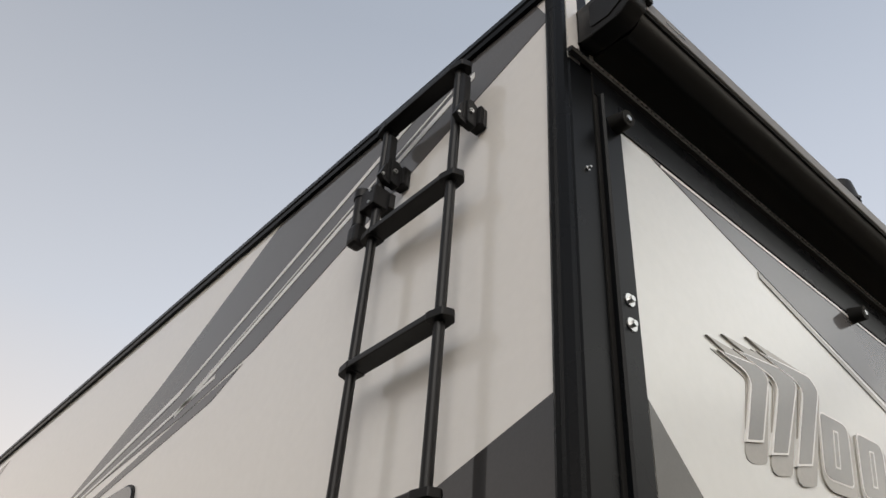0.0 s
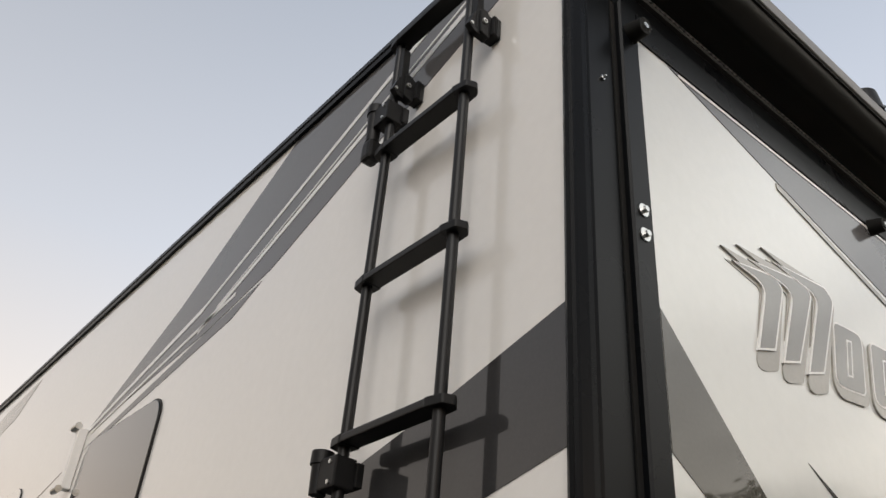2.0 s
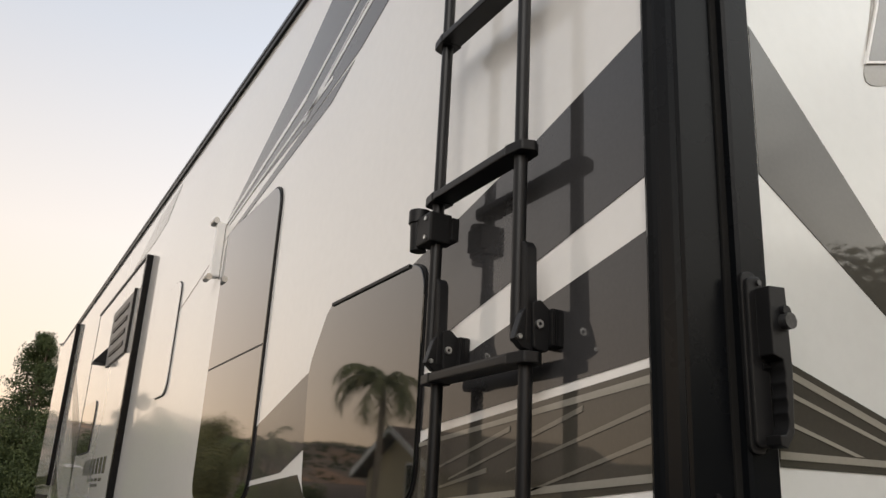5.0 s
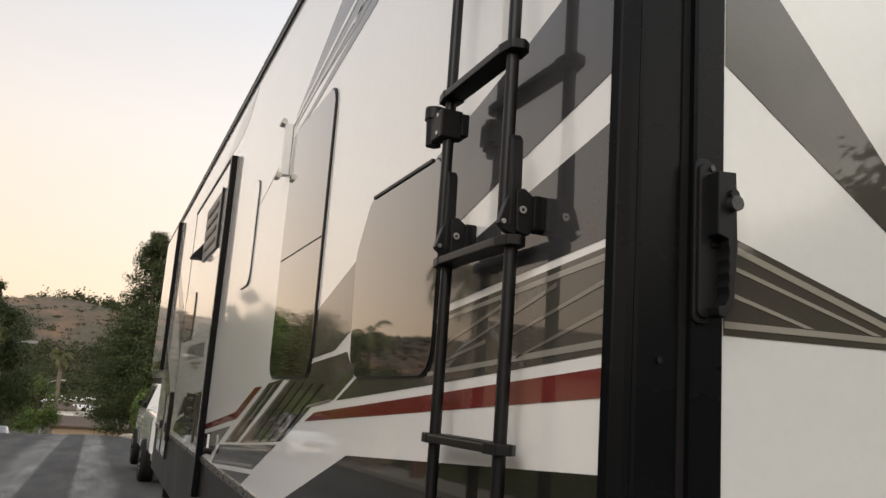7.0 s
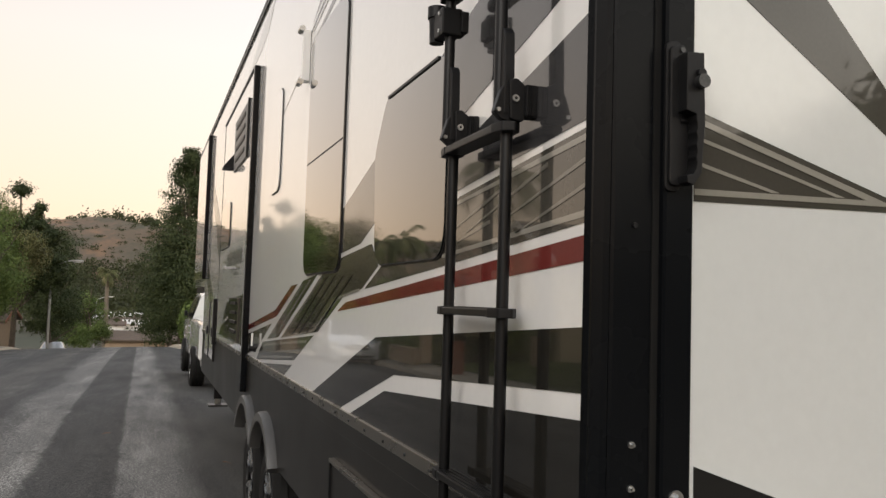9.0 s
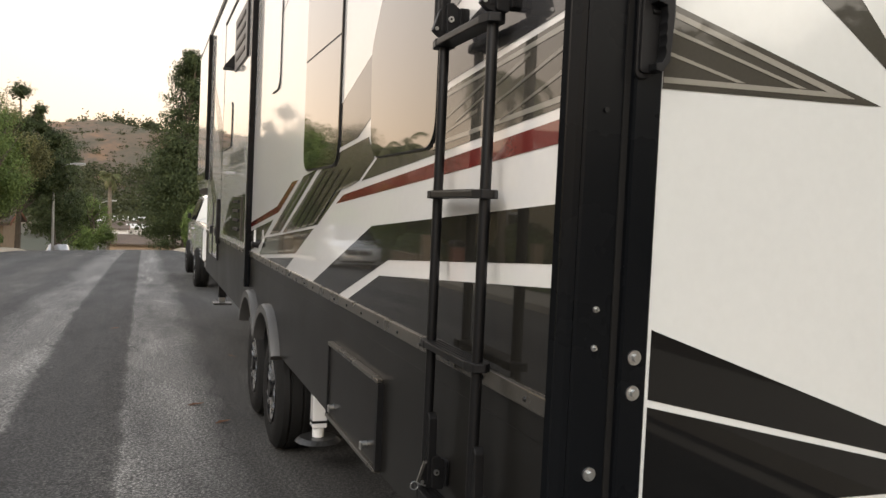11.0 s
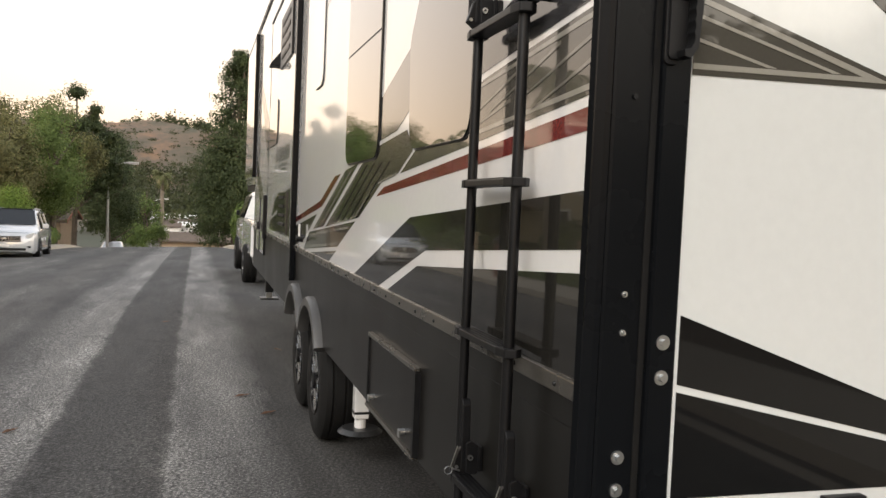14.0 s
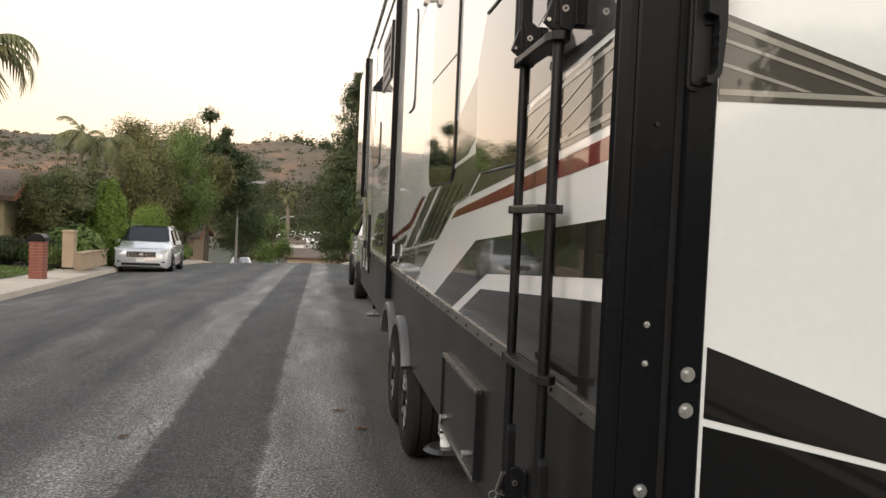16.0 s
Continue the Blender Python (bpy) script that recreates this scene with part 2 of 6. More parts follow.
def sheet(xs, ys, zf, xf=None):
    bm = bmesh.new()
    g = [[bm.verts.new((xf(u, y) if xf else u, y, zf(xf(u, y) if xf else u, y))) for u in xs] for y in ys]
    for i in range(len(ys) - 1):
        for j in range(len(xs) - 1):
            bm.faces.new((g[i][j], g[i][j + 1], g[i + 1][j + 1], g[i + 1][j]))
    return bm


YS = [-30, -20, -10, -4, 0, 4, 8, 12, 14, 16, 18, 20, 22, 24, 26, 28, 31, 34, 37, 40, 43, 46, 49, 52, 56, 60, 66, 74, 82, 90]
US = [k / 14 for k in range(15)]
road = part("road", sheet(US, YS, road_z, lambda u, y: curb_left(y) * (1 - u) + 3.2 * u), ASPHALT, smooth=True)
tagged(road, "grey worn asphalt street with paler wheel tracks", "road", kind="structure")


# ---- fifth-wheel trailer ----
trailer = thing("fifth_wheel_trailer", (0, 0, 0), "white fifth-wheel toy hauler with charcoal, taupe and red graphics", "trailer")
ROOF, RAIL_Z, SKIRT_Z, NOSE = 3.95, 1.235, 0.69, 12.6


def decal(name, pts, material, level=1, plane="x", at=0.0, parent=None, label=""):
    """A vinyl graphic, about a millimetre thick, laid on the side (y, z) or on the ramp door (x, z)."""
    return part(name, prism(pts, plane, at + 0.001, at - 0.0016 * min(level, 3) - 0.0004 * max(0, level - 3)), material, parent or trailer, label)


def strip(a, b, w, w2=None):
    """A thin straight band from a to b, w high at its start and w2 at its end."""
    w2 = w if w2 is None else w2
    return [a, b, (b[0], b[1] - w2), (a[0], a[1] - w)]


# shell: side wall, rear wall, roof, nose
part("side_wall", boxed(0.0, 0.05, 0.10, NOSE - 2.3, RAIL_Z, ROOF - 0.02), GELCOAT, trailer, "glossy white gelcoat side wall")
nose = [(0.0, NOSE - 2.3), (0.0, NOSE - 0.25), (0.03, NOSE), (0.18, NOSE + 0.35), (0.5, NOSE + 0.62), (1.25, NOSE + 0.75), (2.0, NOSE + 0.62), (2.32, NOSE + 0.35), (2.5, NOSE - 0.2), (2.5, NOSE - 2.3)]
part("front_cap", prism(nose, "z", 1.80, ROOF - 0.02), GELCOAT, trailer, "rounded white front cap over the tow truck", smooth=True)
part("underside", prism([(x * 0.98 + 0.02, y) for x, y in nose], "z", 1.72, 1.80), BLACK_PLASTIC, trailer)
part("far_wall", boxed(2.45, 2.5, 0.10, NOSE - 2.3, RAIL_Z, ROOF - 0.02), GELCOAT, trailer)
part("front_bulkhead", boxed(0.05, 2.45, NOSE - 2.36, NOSE - 2.3, 0.7, 1.80), GELCOAT, trailer)
part("roof", prism([(0.0, ROOF - 0.02), (0.25, ROOF + 0.03), (1.25, ROOF + 0.06), (2.25, ROOF + 0.03), (2.5, ROOF - 0.02)], "y", 0.10, NOSE), RUBBER, trailer)
part("rear_wall", boxed(0.02, 2.48, 0.079, 0.10, 3.58, ROOF - 0.02), GELCOAT, trailer)
part("rear_frame", boxed(0.05, 2.45, 0.083, 0.10, 0.70, 3.579), BLACK_TRIM, trailer)
part("floor", boxed(0.05, 2.45, 0.12, NOSE - 2.4, 0.74, 0.80), BLACK_PLASTIC, trailer)
bm = prism([(-0.014, 3.872), (-0.016, 3.89), (-0.010, 3.898), (-0.016, 3.906), (-0.014, 3.93), (-0.004, ROOF), (0.03, ROOF), (0.03, 3.872)], "y", 0.08, NOSE - 0.25)
part("roof_moulding", bm, BLACK_TRIM, trailer, "black roof edge moulding")

# skirt with two wheel openings
AXLES, TYRE_R = (4.10, 5.02), 0.39
outline = [(0.12, SKIRT_Z), (0.12, RAIL_Z - 0.04), (10.25, RAIL_Z - 0.04), (10.25, SKIRT_Z)]
for yc in AXLES[::-1]:
    outline += [(yc + 0.47 * math.cos(math.pi * k / 12), max(SKIRT_Z, 0.40 + 0.53 * math.sin(math.pi * k / 12))) for k in range(13)]
part("skirt", prism(outline, "x", 0.0, 0.03), SKIRT_METAL, trailer, "charcoal metal skirt with two wheel openings")
part("skirt_fold", boxed(-0.001, 0.04, 0.12, 10.25, RAIL_Z - 0.105, RAIL_Z - 0.04, bevel=0.004), SKIRT_METAL, trailer)
part("belt_rail", boxed(-0.012, 0.02, 0.118, 10.25, RAIL_Z - 0.040, RAIL_Z + 0.002, bevel=0.004), RAIL_METAL, trailer, "dark rail with screws above the skirt")
screw = mesh_of("rail_screw", rod(bmesh.new(), (0.002, 0, 0), (-0.004, 0, 0), 0.007, 10, 0.004), BLACK_METAL)
for k in range(24):
    o = new("rail_screw", screw)
    o.parent, o.location = trailer, (-0.0125, 0.22 + 0.24 * k, RAIL_Z - 0.021)
for yc in AXLES:
    bm = bmesh.new()
    prof = [(-0.035, 0.555), (-0.055, 0.545), (-0.055, 0.495), (-0.02, 0.485), (0.02, 0.485), (0.0, 0.555)]
    rings = []
    for k in range(21):
        a = math.radians(32 + 116 * k / 20)
        rings.append([bm.verts.new((x, yc + r * math.cos(a), 0.40 + r * math.sin(a))) for x, r in prof])
    for p, q in zip(rings, rings[1:]):
        for i in range(len(prof)):
            j = (i + 1) % len(prof)
            bm.faces.new((p[i], p[j], q[j], q[i]))
    bm.faces.new(rings[0])
    bm.faces.new(rings[-1][::-1])
    part("fender_flare", bm, FLARE_PLASTIC, trailer, "grey plastic fender flare", smooth=True)


def wheel_mesh(parent, r, w, rim_r, spokes, dark):
    """A tyre with rounded shoulders and tread grooves, and a spoked rim, whose axle runs along x; the outer face looks to -x."""
    bm = bmesh.new()
    prof = [(-w / 2 + 0.02, rim_r), (-w / 2, rim_r + 0.02), (-w / 2 - 0.008, (r + rim_r) / 2), (-w / 2 + 0.004, r - 0.04), (-w / 2 + 0.03, r - 0.008),
            (-0.05, r), (-0.045, r - 0.012), (-0.035, r - 0.012), (-0.03, r), (0.03, r), (0.035, r - 0.012), (0.045, r - 0.012), (0.05, r), (w / 2 - 0.03, r - 0.008), (w / 2, r - 0.06), (w / 2 - 0.02, rim_r)]
    n = 40
    rings = [[bm.verts.new((x, q * math.cos(2 * math.pi * k / n), q * math.sin(2 * math.pi * k / n))) for x, q in prof] for k in range(n)]
    for k in range(n):
        p, q = rings[k], rings[(k + 1) % n]
        for i in range(len(prof) - 1):
            bm.faces.new((p[i], p[i + 1], q[i + 1], q[i]))
    part("tyre", bm, RUBBER, parent, smooth=True)
    bm = bmesh.new()
    rod(bm, (-w / 2 + 0.08, 0, 0), (w / 2, 0, 0), rim_r + 0.004, 32)
    part("rim_barrel", bm, BLACK_METAL, parent, smooth=True)
    bm = bmesh.new()
    for k in range(spokes):
        a = 2 * math.pi * k / spokes
        m = Matrix.Rotation(a, 4, "X")
        for s in (-1, 1):
            p = [(0.045 * s, 0.05), (0.022 * s, 0.05), (0.014 * s, rim_r - 0.01), (0.052 * s, rim_r - 0.01)]
            q = prism(p, "x", -w / 2 + 0.005, -w / 2 + 0.045, bevel=0.004)
            bmesh.ops.transform(q, matrix=m, verts=q.verts)
            me = bpy.data.meshes.new("spoke_tmp")
            q.to_mesh(me)
            q.free()
            bm.from_mesh(me)
            bpy.data.meshes.remove(me)
    part("spokes", bm, ALLOY, parent, "machined alloy spokes")
    bm = bmesh.new()
    n2 = 32
    rr = [[bm.verts.new((x, q * math.cos(2 * math.pi * k / n2), q * math.sin(2 * math.pi * k / n2))) for x, q in ((-w / 2 + 0.03, rim_r - 0.02), (-w / 2 + 0.002, rim_r - 0.016), (-w / 2 - 0.004, rim_r + 0.004), (-w / 2 + 0.03, rim_r + 0.01))] for k in range(n2)]
    for k in range(n2):
        for i in range(3):
            bm.faces.new((rr[k][i], rr[k][i + 1], rr[(k + 1) % n2][i + 1], rr[(k + 1) % n2][i]))
    part("rim_lip", bm, BLACK_METAL, parent, smooth=True)
    part("hub_cap", rod(bmesh.new(), (-w / 2 - 0.012, 0, 0), (-w / 2 + 0.06, 0, 0), 0.055, 20), BLACK_METAL, parent)


for yc in AXLES:
    for xw, turn in ((0.135, 0), (2.365, 180)):
        wheel = part("wheel", rod(bmesh.new(), (-0.02, 0, 0), (0.15, 0, 0), 0.09, 20), BLACK_METAL, trailer, "black tyre on a machined alloy wheel")
        wheel.matrix_local = pose(xw, yc, TYRE_R, 0, 0, turn)
        wheel_mesh(wheel, TYRE_R, 0.23, 0.215, 6, True)
    part("axle", rod(bmesh.new(), (0.3, yc, TYRE_R), (2.2, yc, TYRE_R), 0.04), BLACK_METAL, trailer)
part("wheel_well", boxed(0.42, 0.46, 3.3, 5.8, 0.5, 1.15), BLACK_PLASTIC, trailer)

# corner posts and door frame
post = [(-0.010, 0.128), (-0.016, 0.118), (-0.012, 0.110), (-0.018, 0.104), (-0.014, 0.097), (-0.014, 0.090), (0.004, 0.082), (0.016, 0.080), (0.020, 0.083), (0.026, 0.080), (0.104, 0.078), (0.106, 0.11), (0.0, 0.128)]
part("corner_post", prism(post, "z", 0.80, ROOF - 0.01), BLACK_TRIM, trailer, "ribbed black aluminium corner post")
part("corner_post", prism([(2.5 - x, y) for x, y in post], "z", 0.80, ROOF - 0.01), BLACK_TRIM, trailer)
part("post_foot", prism([(-0.017, 0.130), (-0.017, 0.088), (0.0, 0.079), (0.03, 0.077), (0.03, 0.130)], "z", 0.62, 0.80), BLACK_TRIM, trailer)
part("door_jamb", boxed(0.104, 0.120, 0.074, 0.12, 0.85, 3.57), RUBBER, trailer, "black rubber seal beside the ramp door")
flange = [(0.118, 0.062), (0.122, 0.056), (0.178, 0.056), (0.182, 0.060), (0.182, 0.09), (0.118, 0.09)]
part("door_flange", prism(flange, "z", 0.95, 3.50), BLACK_TRIM, trailer, "black ramp door edge frame with bolts")
part("door_flange", prism([(2.5 - x, y) for x, y in flange], "z", 0.95, 3.50), BLACK_TRIM, trailer)
part("door_header", boxed(0.1825, 2.3175, 0.055, 0.09, 3.405, 3.50, bevel=0.004), BLACK_TRIM, trailer)
part("header_panel", boxed(0.106, 2.394, 0.072, 0.0995, 3.5005, 3.58), BLACK_TRIM, trailer)
bm = prism([(0.062, 3.600), (0.056, 3.594), (0.060, 3.585), (0.072, 3.5805), (0.0785, 3.603)], "x", 0.012, 2.488)
part("drip_rail", bm, BLACK_PLASTIC, trailer, "black drip rail over the ramp door")
lug = mesh_of("rail_bead", rod(bmesh.new(), (0, 0.0545, 0), (0, 0.0585, 0), 0.003, 6), BLACK_METAL)
for k in range(90):
    o = new("rail_bead", lug)
    o.parent, o.location = trailer, (0.03 + 0.02 * k, 0.0, 3.594)
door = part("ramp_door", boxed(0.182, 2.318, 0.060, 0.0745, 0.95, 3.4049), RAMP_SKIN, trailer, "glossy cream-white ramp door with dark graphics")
part("sill", boxed(0.10, 2.4, 0.050, 0.09, 0.60, 0.948, bevel=0.006), BLACK_TRIM, trailer, "black bumper sill under the ramp door")
for x in (0.215, 0.57, 0.94, 1.31, 1.68):
    h = part("door_hinge", boxed(x, x + 0.108, 0.034, 0.0595, 0.935, 0.988, bevel=0.004), BLACK_METAL, trailer)
    part("bolt", rod(bmesh.new(), (x + 0.055, 0.036, 0.965), (x + 0.055, 0.026, 0.965), 0.009, 6), ZINC, h)
# bumpers at the top of the door
for x in (0.155, 1.30):
    bm = bmesh.new()
    rod(bm, (x, 0.058, 3.405), (x, 0.012, 3.397), 0.027, 18, 0.022)
    b = part("door_bumper", bm, RUBBER, trailer, "black rubber door bumper", smooth=True)
    part("bolt", rod(bmesh.new(), (x, 0.013, 3.397), (x, 0.009, 3.397), 0.009, 6), ZINC, b)


def washer_bolt(name, x, y, z, r, parent):
    bm = bmesh.new()
    rod(bm, (x, y + 0.002, z), (x, y - 0.0025, z), r, 18)
    w = part(name, bm, ZINC, parent, "zinc bolt with a washer", smooth=True)
    bm = bmesh.new()
    rod(bm, (x, y - 0.002, z), (x, y - 0.011, z), r * 0.52, 6, r * 0.48)
    part("bolt_head", bm, ZINC, w)


for z in (2.87, 2.809, 1.332, 1.259):
    washer_bolt("flange_bolt", 0.149, 0.0555, z, 0.0155, trailer)
for z in (1.089, 1.02):
    washer_bolt("post_bolt", 0.071, 0.0775, z, 0.0145, trailer)
part("post_screw", rod(bmesh.new(), (0.067, 0.0785, 1.83), (0.067, 0.0735, 1.83), 0.0055, 12), BLACK_METAL, trailer)
for z in (1.428, 1.349, 3.21):
    washer_bolt("post_screw", 0.067, 0.0775, z, 0.0065, trailer)
# ramp door latch
latch = part("door_latch", prism(rounded([(0.118, 1.905), (0.118, 2.165), (0.150, 2.175), (0.158, 2.13), (0.158, 1.905)], 0.012), "y", 0.056, 0.043, bevel=0.003), BLACK_PLASTIC, trailer, "black ramp door latch with a lock knob")
grip = [(0.1345, 2.150), (0.172, 2.153), (0.1755, 2.02), (0.169, 1.928), (0.152, 1.904), (0.138, 1.908), (0.137, 1.922), (0.150, 1.924)]
for k in range(17):
    grip.append((0.1565 + 0.0025 * abs(math.sin(math.pi * k / 4)), 1.934 + 0.092 * k / 16))
grip += [(0.156, 2.036), (0.1345, 2.042)]
part("handle", prism(grip, "y", 0.044, 0.016, bevel=0.002), BLACK_PLASTIC, latch)
part("back_plate", prism(rounded([(0.112, 1.895), (0.112, 2.175), (0.146, 2.182), (0.146, 1.895)], 0.014), "y", 0.057, 0.049, bevel=0.002), BLACK_PLASTIC, latch)
part("handle_neck", boxed(0.134, 0.160, 0.040, 0.056, 2.04, 2.14, bevel=0.003), BLACK_PLASTIC, latch)
part("lock_knob", rod(bmesh.new(), (0.163, 0.018, 2.096), (0.163, 0.002, 2.096), 0.013, 20), DARK_STEEL, latch, "worn grey lock knob")
part("latch_screw", rod(bmesh.new(), (0.142, 0.044, 2.161), (0.142, 0.039, 2.161), 0.005, 10), DARK_STEEL, latch)
part("knob_stem", rod(bmesh.new(), (0.163, 0.018, 2.112), (0.163, 0.008, 2.112), 0.009, 14), BLACK_PLASTIC, latch)
part("pivot", rod(bmesh.new(), (0.140, 0.046, 2.028), (0.156, 0.046, 2.028), 0.007, 10), BLACK_METAL, latch)

# side graphics
decal("charcoal_band", [(0.122, 2.627), (0.463, 2.526), (0.876, 2.421), (2.20, 2.06), (2.20, 1.872), (1.871, 1.894), (1.68, 1.955), (0.699, 2.205), (0.122, 2.344)], VINYL_DARK, label="charcoal vinyl band")
decal("charcoal_field", [(0.122, 2.248), (0.122, 2.037), (0.80, 1.980), (1.2, 1.93), (1.2, 2.0), (0.763, 2.105)], VINYL_DARK)
decal("taupe_field", [(0.122, 2.021), (0.122, 1.838), (0.922, 1.778), (1.784, 1.719), (1.553, 1.80), (0.806, 1.96)], VINYL_TAUPE)
decal("silver_line", strip((0.122, 2.009), (0.93, 1.938), 0.013, 0.009), VINYL_LIGHT, 2)
decal("silver_line", strip((0.122, 1.861), (0.93, 1.811), 0.013, 0.011), VINYL_LIGHT, 2)
for a, b in (((0.122, 1.967), (0.53, 1.872)), ((0.122, 1.917), (0.45, 1.838)), ((0.30, 1.975), (0.75, 1.862)), ((0.52, 1.955), (0.86, 1.872)), ((0.60, 1.88), (0.85, 1.835))):
    decal("slash_line", strip(a, b, 0.010, 0.004), VINYL_MID, 2)
main = [(3.703, 1.442), (2.628, 1.522), (2.123, 1.69), (1.827, 1.719), (1.60, 1.80), (1.70, 1.885), (2.162, 1.856), (2.541, 1.799)]
decal("taupe_panel", main, VINYL_TAUPE)
for f, l in ((0.93, "rim"),):
    decal("silver_line", strip((3.58, 1.462), (2.66, 1.534), 0.011), VINYL_LIGHT, 2)
    decal("silver_line", [(2.66, 1.534), (2.20, 1.686), (2.235, 1.69), (2.70, 1.538)], VINYL_LIGHT, 2)
    decal("silver_line", strip((2.20, 1.690), (1.86, 1.722), 0.010), VINYL_LIGHT, 2)
    decal("silver_line", [(3.58, 1.455), (2.55, 1.785), (2.59, 1.785), (3.62, 1.455)], VINYL_LIGHT, 2)
for k in range(4):
    y0, z0 = 3.30 - 0.21 * k, 1.478 + 0.014 * k
    decal("panel_line", [(y0, z0), (y0 - 0.85 + 0.05 * k, z0 + 0.30 - 0.015 * k), (y0 - 0.82 + 0.05 * k, z0 + 0.30 - 0.015 * k), (y0 + 0.035, z0)], VINYL_BLACK, 2)
decal("taupe_panel", [(4.258, 1.407), (3.80, 1.44), (2.68, 1.795), (3.049, 1.77)], VINYL_TAUPE)
decal("silver_line", [(4.12, 1.425), (3.05, 1.752), (3.09, 1.752), (4.17, 1.423)], VINYL_LIGHT, 2)
decal("silver_line", [(3.90, 1.44), (2.85, 1.77), (2.88, 1.77), (3.94, 1.44)], VINYL_LIGHT, 2)
decal("red_line", [(5.30, 1.424), (3.892, 1.564), (3.211, 1.754), (3.407, 1.747), (3.965, 1.60), (5.30, 1.462)], VINYL_RED)
decal("taupe_panel", [(5.28, 1.395), (4.10, 1.512), (4.736, 1.315), (5.28, 1.245)], VINYL_TAUPE)
decal("taupe_panel", [(4.464, 1.378), (2.719, 1.501), (3.232, 1.344), (4.75, 1.240)], VINYL_TAUPE)
decal("silver_line", strip((4.40, 1.366), (2.90, 1.470), 0.012), VINYL_LIGHT, 2)
decal("silver_line", strip((4.60, 1.272), (3.26, 1.366), 0.012), VINYL_LIGHT, 2)
decal("taupe_panel", [(4.40, 1.238), (3.278, 1.316), (3.53, 1.238)], VINYL_TAUPE)
decal("red_line", [(2.227, 1.627), (2.078, 1.667), (0.122, 1.814), (0.122, 1.764)], VINYL_RED, label="brick-red vinyl stripe")
decal("charcoal_wedge", [(0.122, 1.639), (1.60, 1.548), (2.688, 1.238), (2.10, 1.238), (1.363, 1.437), (0.122, 1.515)], VINYL_BROWN)
decal("charcoal_wedge", [(0.122, 1.465), (1.468, 1.374), (1.93, 1.238), (0.122, 1.238)], VINYL_BROWN)
# swoosh under the roof
decal("grey_swoosh", [(1.49, 3.871), (0.17, 3.871), (0.122, 3.765), (1.49, 3.286), (1.95, 3.21), (3.175, 3.10), (2.3, 3.45)], VINYL_GREY, label="grey vinyl swoosh below the roof")
for a, b, w in (((0.60, 3.871), (2.03, 3.35), 0.016), ((0.42, 3.80), (2.03, 3.245), 0.018), ((0.52, 3.80), (1.90, 3.30), 0.007), ((2.03, 3.352), (3.13, 3.12), 0.016), ((1.75, 3.30), (3.05, 3.10), 0.010)):
    decal("white_line", strip(a, b, w * 1.6, w * 1.1), VINYL_WHITE, 2)
decal("grey_tail", [(1.545, 3.262), (1.734, 3.185), (2.923, 3.028), (3.06, 3.03), (1.924, 3.211)], VINYL_GREY)
decal("grey_swoosh", [(4.55, 3.815), (4.904, 3.652), (5.30, 3.61), (6.2, 3.60), (5.262, 3.781)], VINYL_LIGHT)
decal("grey_swoosh", [(3.05, 3.03), (3.784, 2.875), (4.1, 2.82), (3.30, 2.98)], VINYL_LIGHT)
decal("grey_swoosh", [(7.9, 2.3), (9.9, 3.3), (9.9, 3.15), (8.4, 2.15), (7.9, 1.75)], VINYL_GREY)
decal("grey_swoosh", [(7.85, 1.30), (10.0, 2.2), (10.0, 1.9), (8.8, 1.30)], VINYL_LIGHT)

# windows and fittings of the side wall


def window(name, pts, r, label, at=0.0):
    edge = rounded(pts, r, 8)
    cy = sum(p[0] for p in edge) / len(edge)
    cz = sum(p[1] for p in edge) / len(edge)
    f = part(name, prism([(cy + (y - cy) * 1.015, cz + (z - cz) * 1.012) for y, z in edge], "x", at + 0.01, at - 0.006), BLACK_PLASTIC, trailer, label)
    part("glass", prism(edge, "x", at + 0.0, at - 0.011, bevel=0.002), DARK_GLASS, f)
    return f


w = window("side_window", [(2.20, 1.80), (2.20, 3.03), (3.03, 3.03), (3.03, 1.80)], 0.11, "tall frameless tinted window with a tilt-out lower half")
part("split_line", boxed(-0.0125, -0.005, 2.21, 3.02, 2.366, 2.373), BLACK_PLASTIC, w)
w = window("side_window", [(0.90, 1.80), (0.90, 2.385), (1.53, 2.387), (1.665, 2.21), (1.625, 1.80)], [0.10, 0.09, 0.10, 0.12, 0.11], "frameless tinted window with one slanted corner")
part("top_trim", boxed(-0.016, -0.008, 0.98, 1.50, 2.379, 2.388), BLACK_PLASTIC, w)
w = window("hatch_panel", [(4.0, 2.36), (4.0, 3.03), (4.38, 3.03), (4.38, 2.36)], 0.10, "narrow window with rounded corners, pale reflection painted into its glass")
# wall white on this window's pane stands in for the pale reflection in its glass
w.children[0].data.materials[0] = GELCOAT
strut = part("awning_strut", boxed(-0.045, -0.002, 3.11, 3.17, 2.84, 3.12, bevel=0.006), VINYL_WHITE, trailer, "white painted strut with metal ends")
for z in (2.835, 3.125):
    part("strut_end", rod(bmesh.new(), (-0.05, 3.11, z), (-0.05, 3.18, z), 0.016, 12), ZINC, strut)
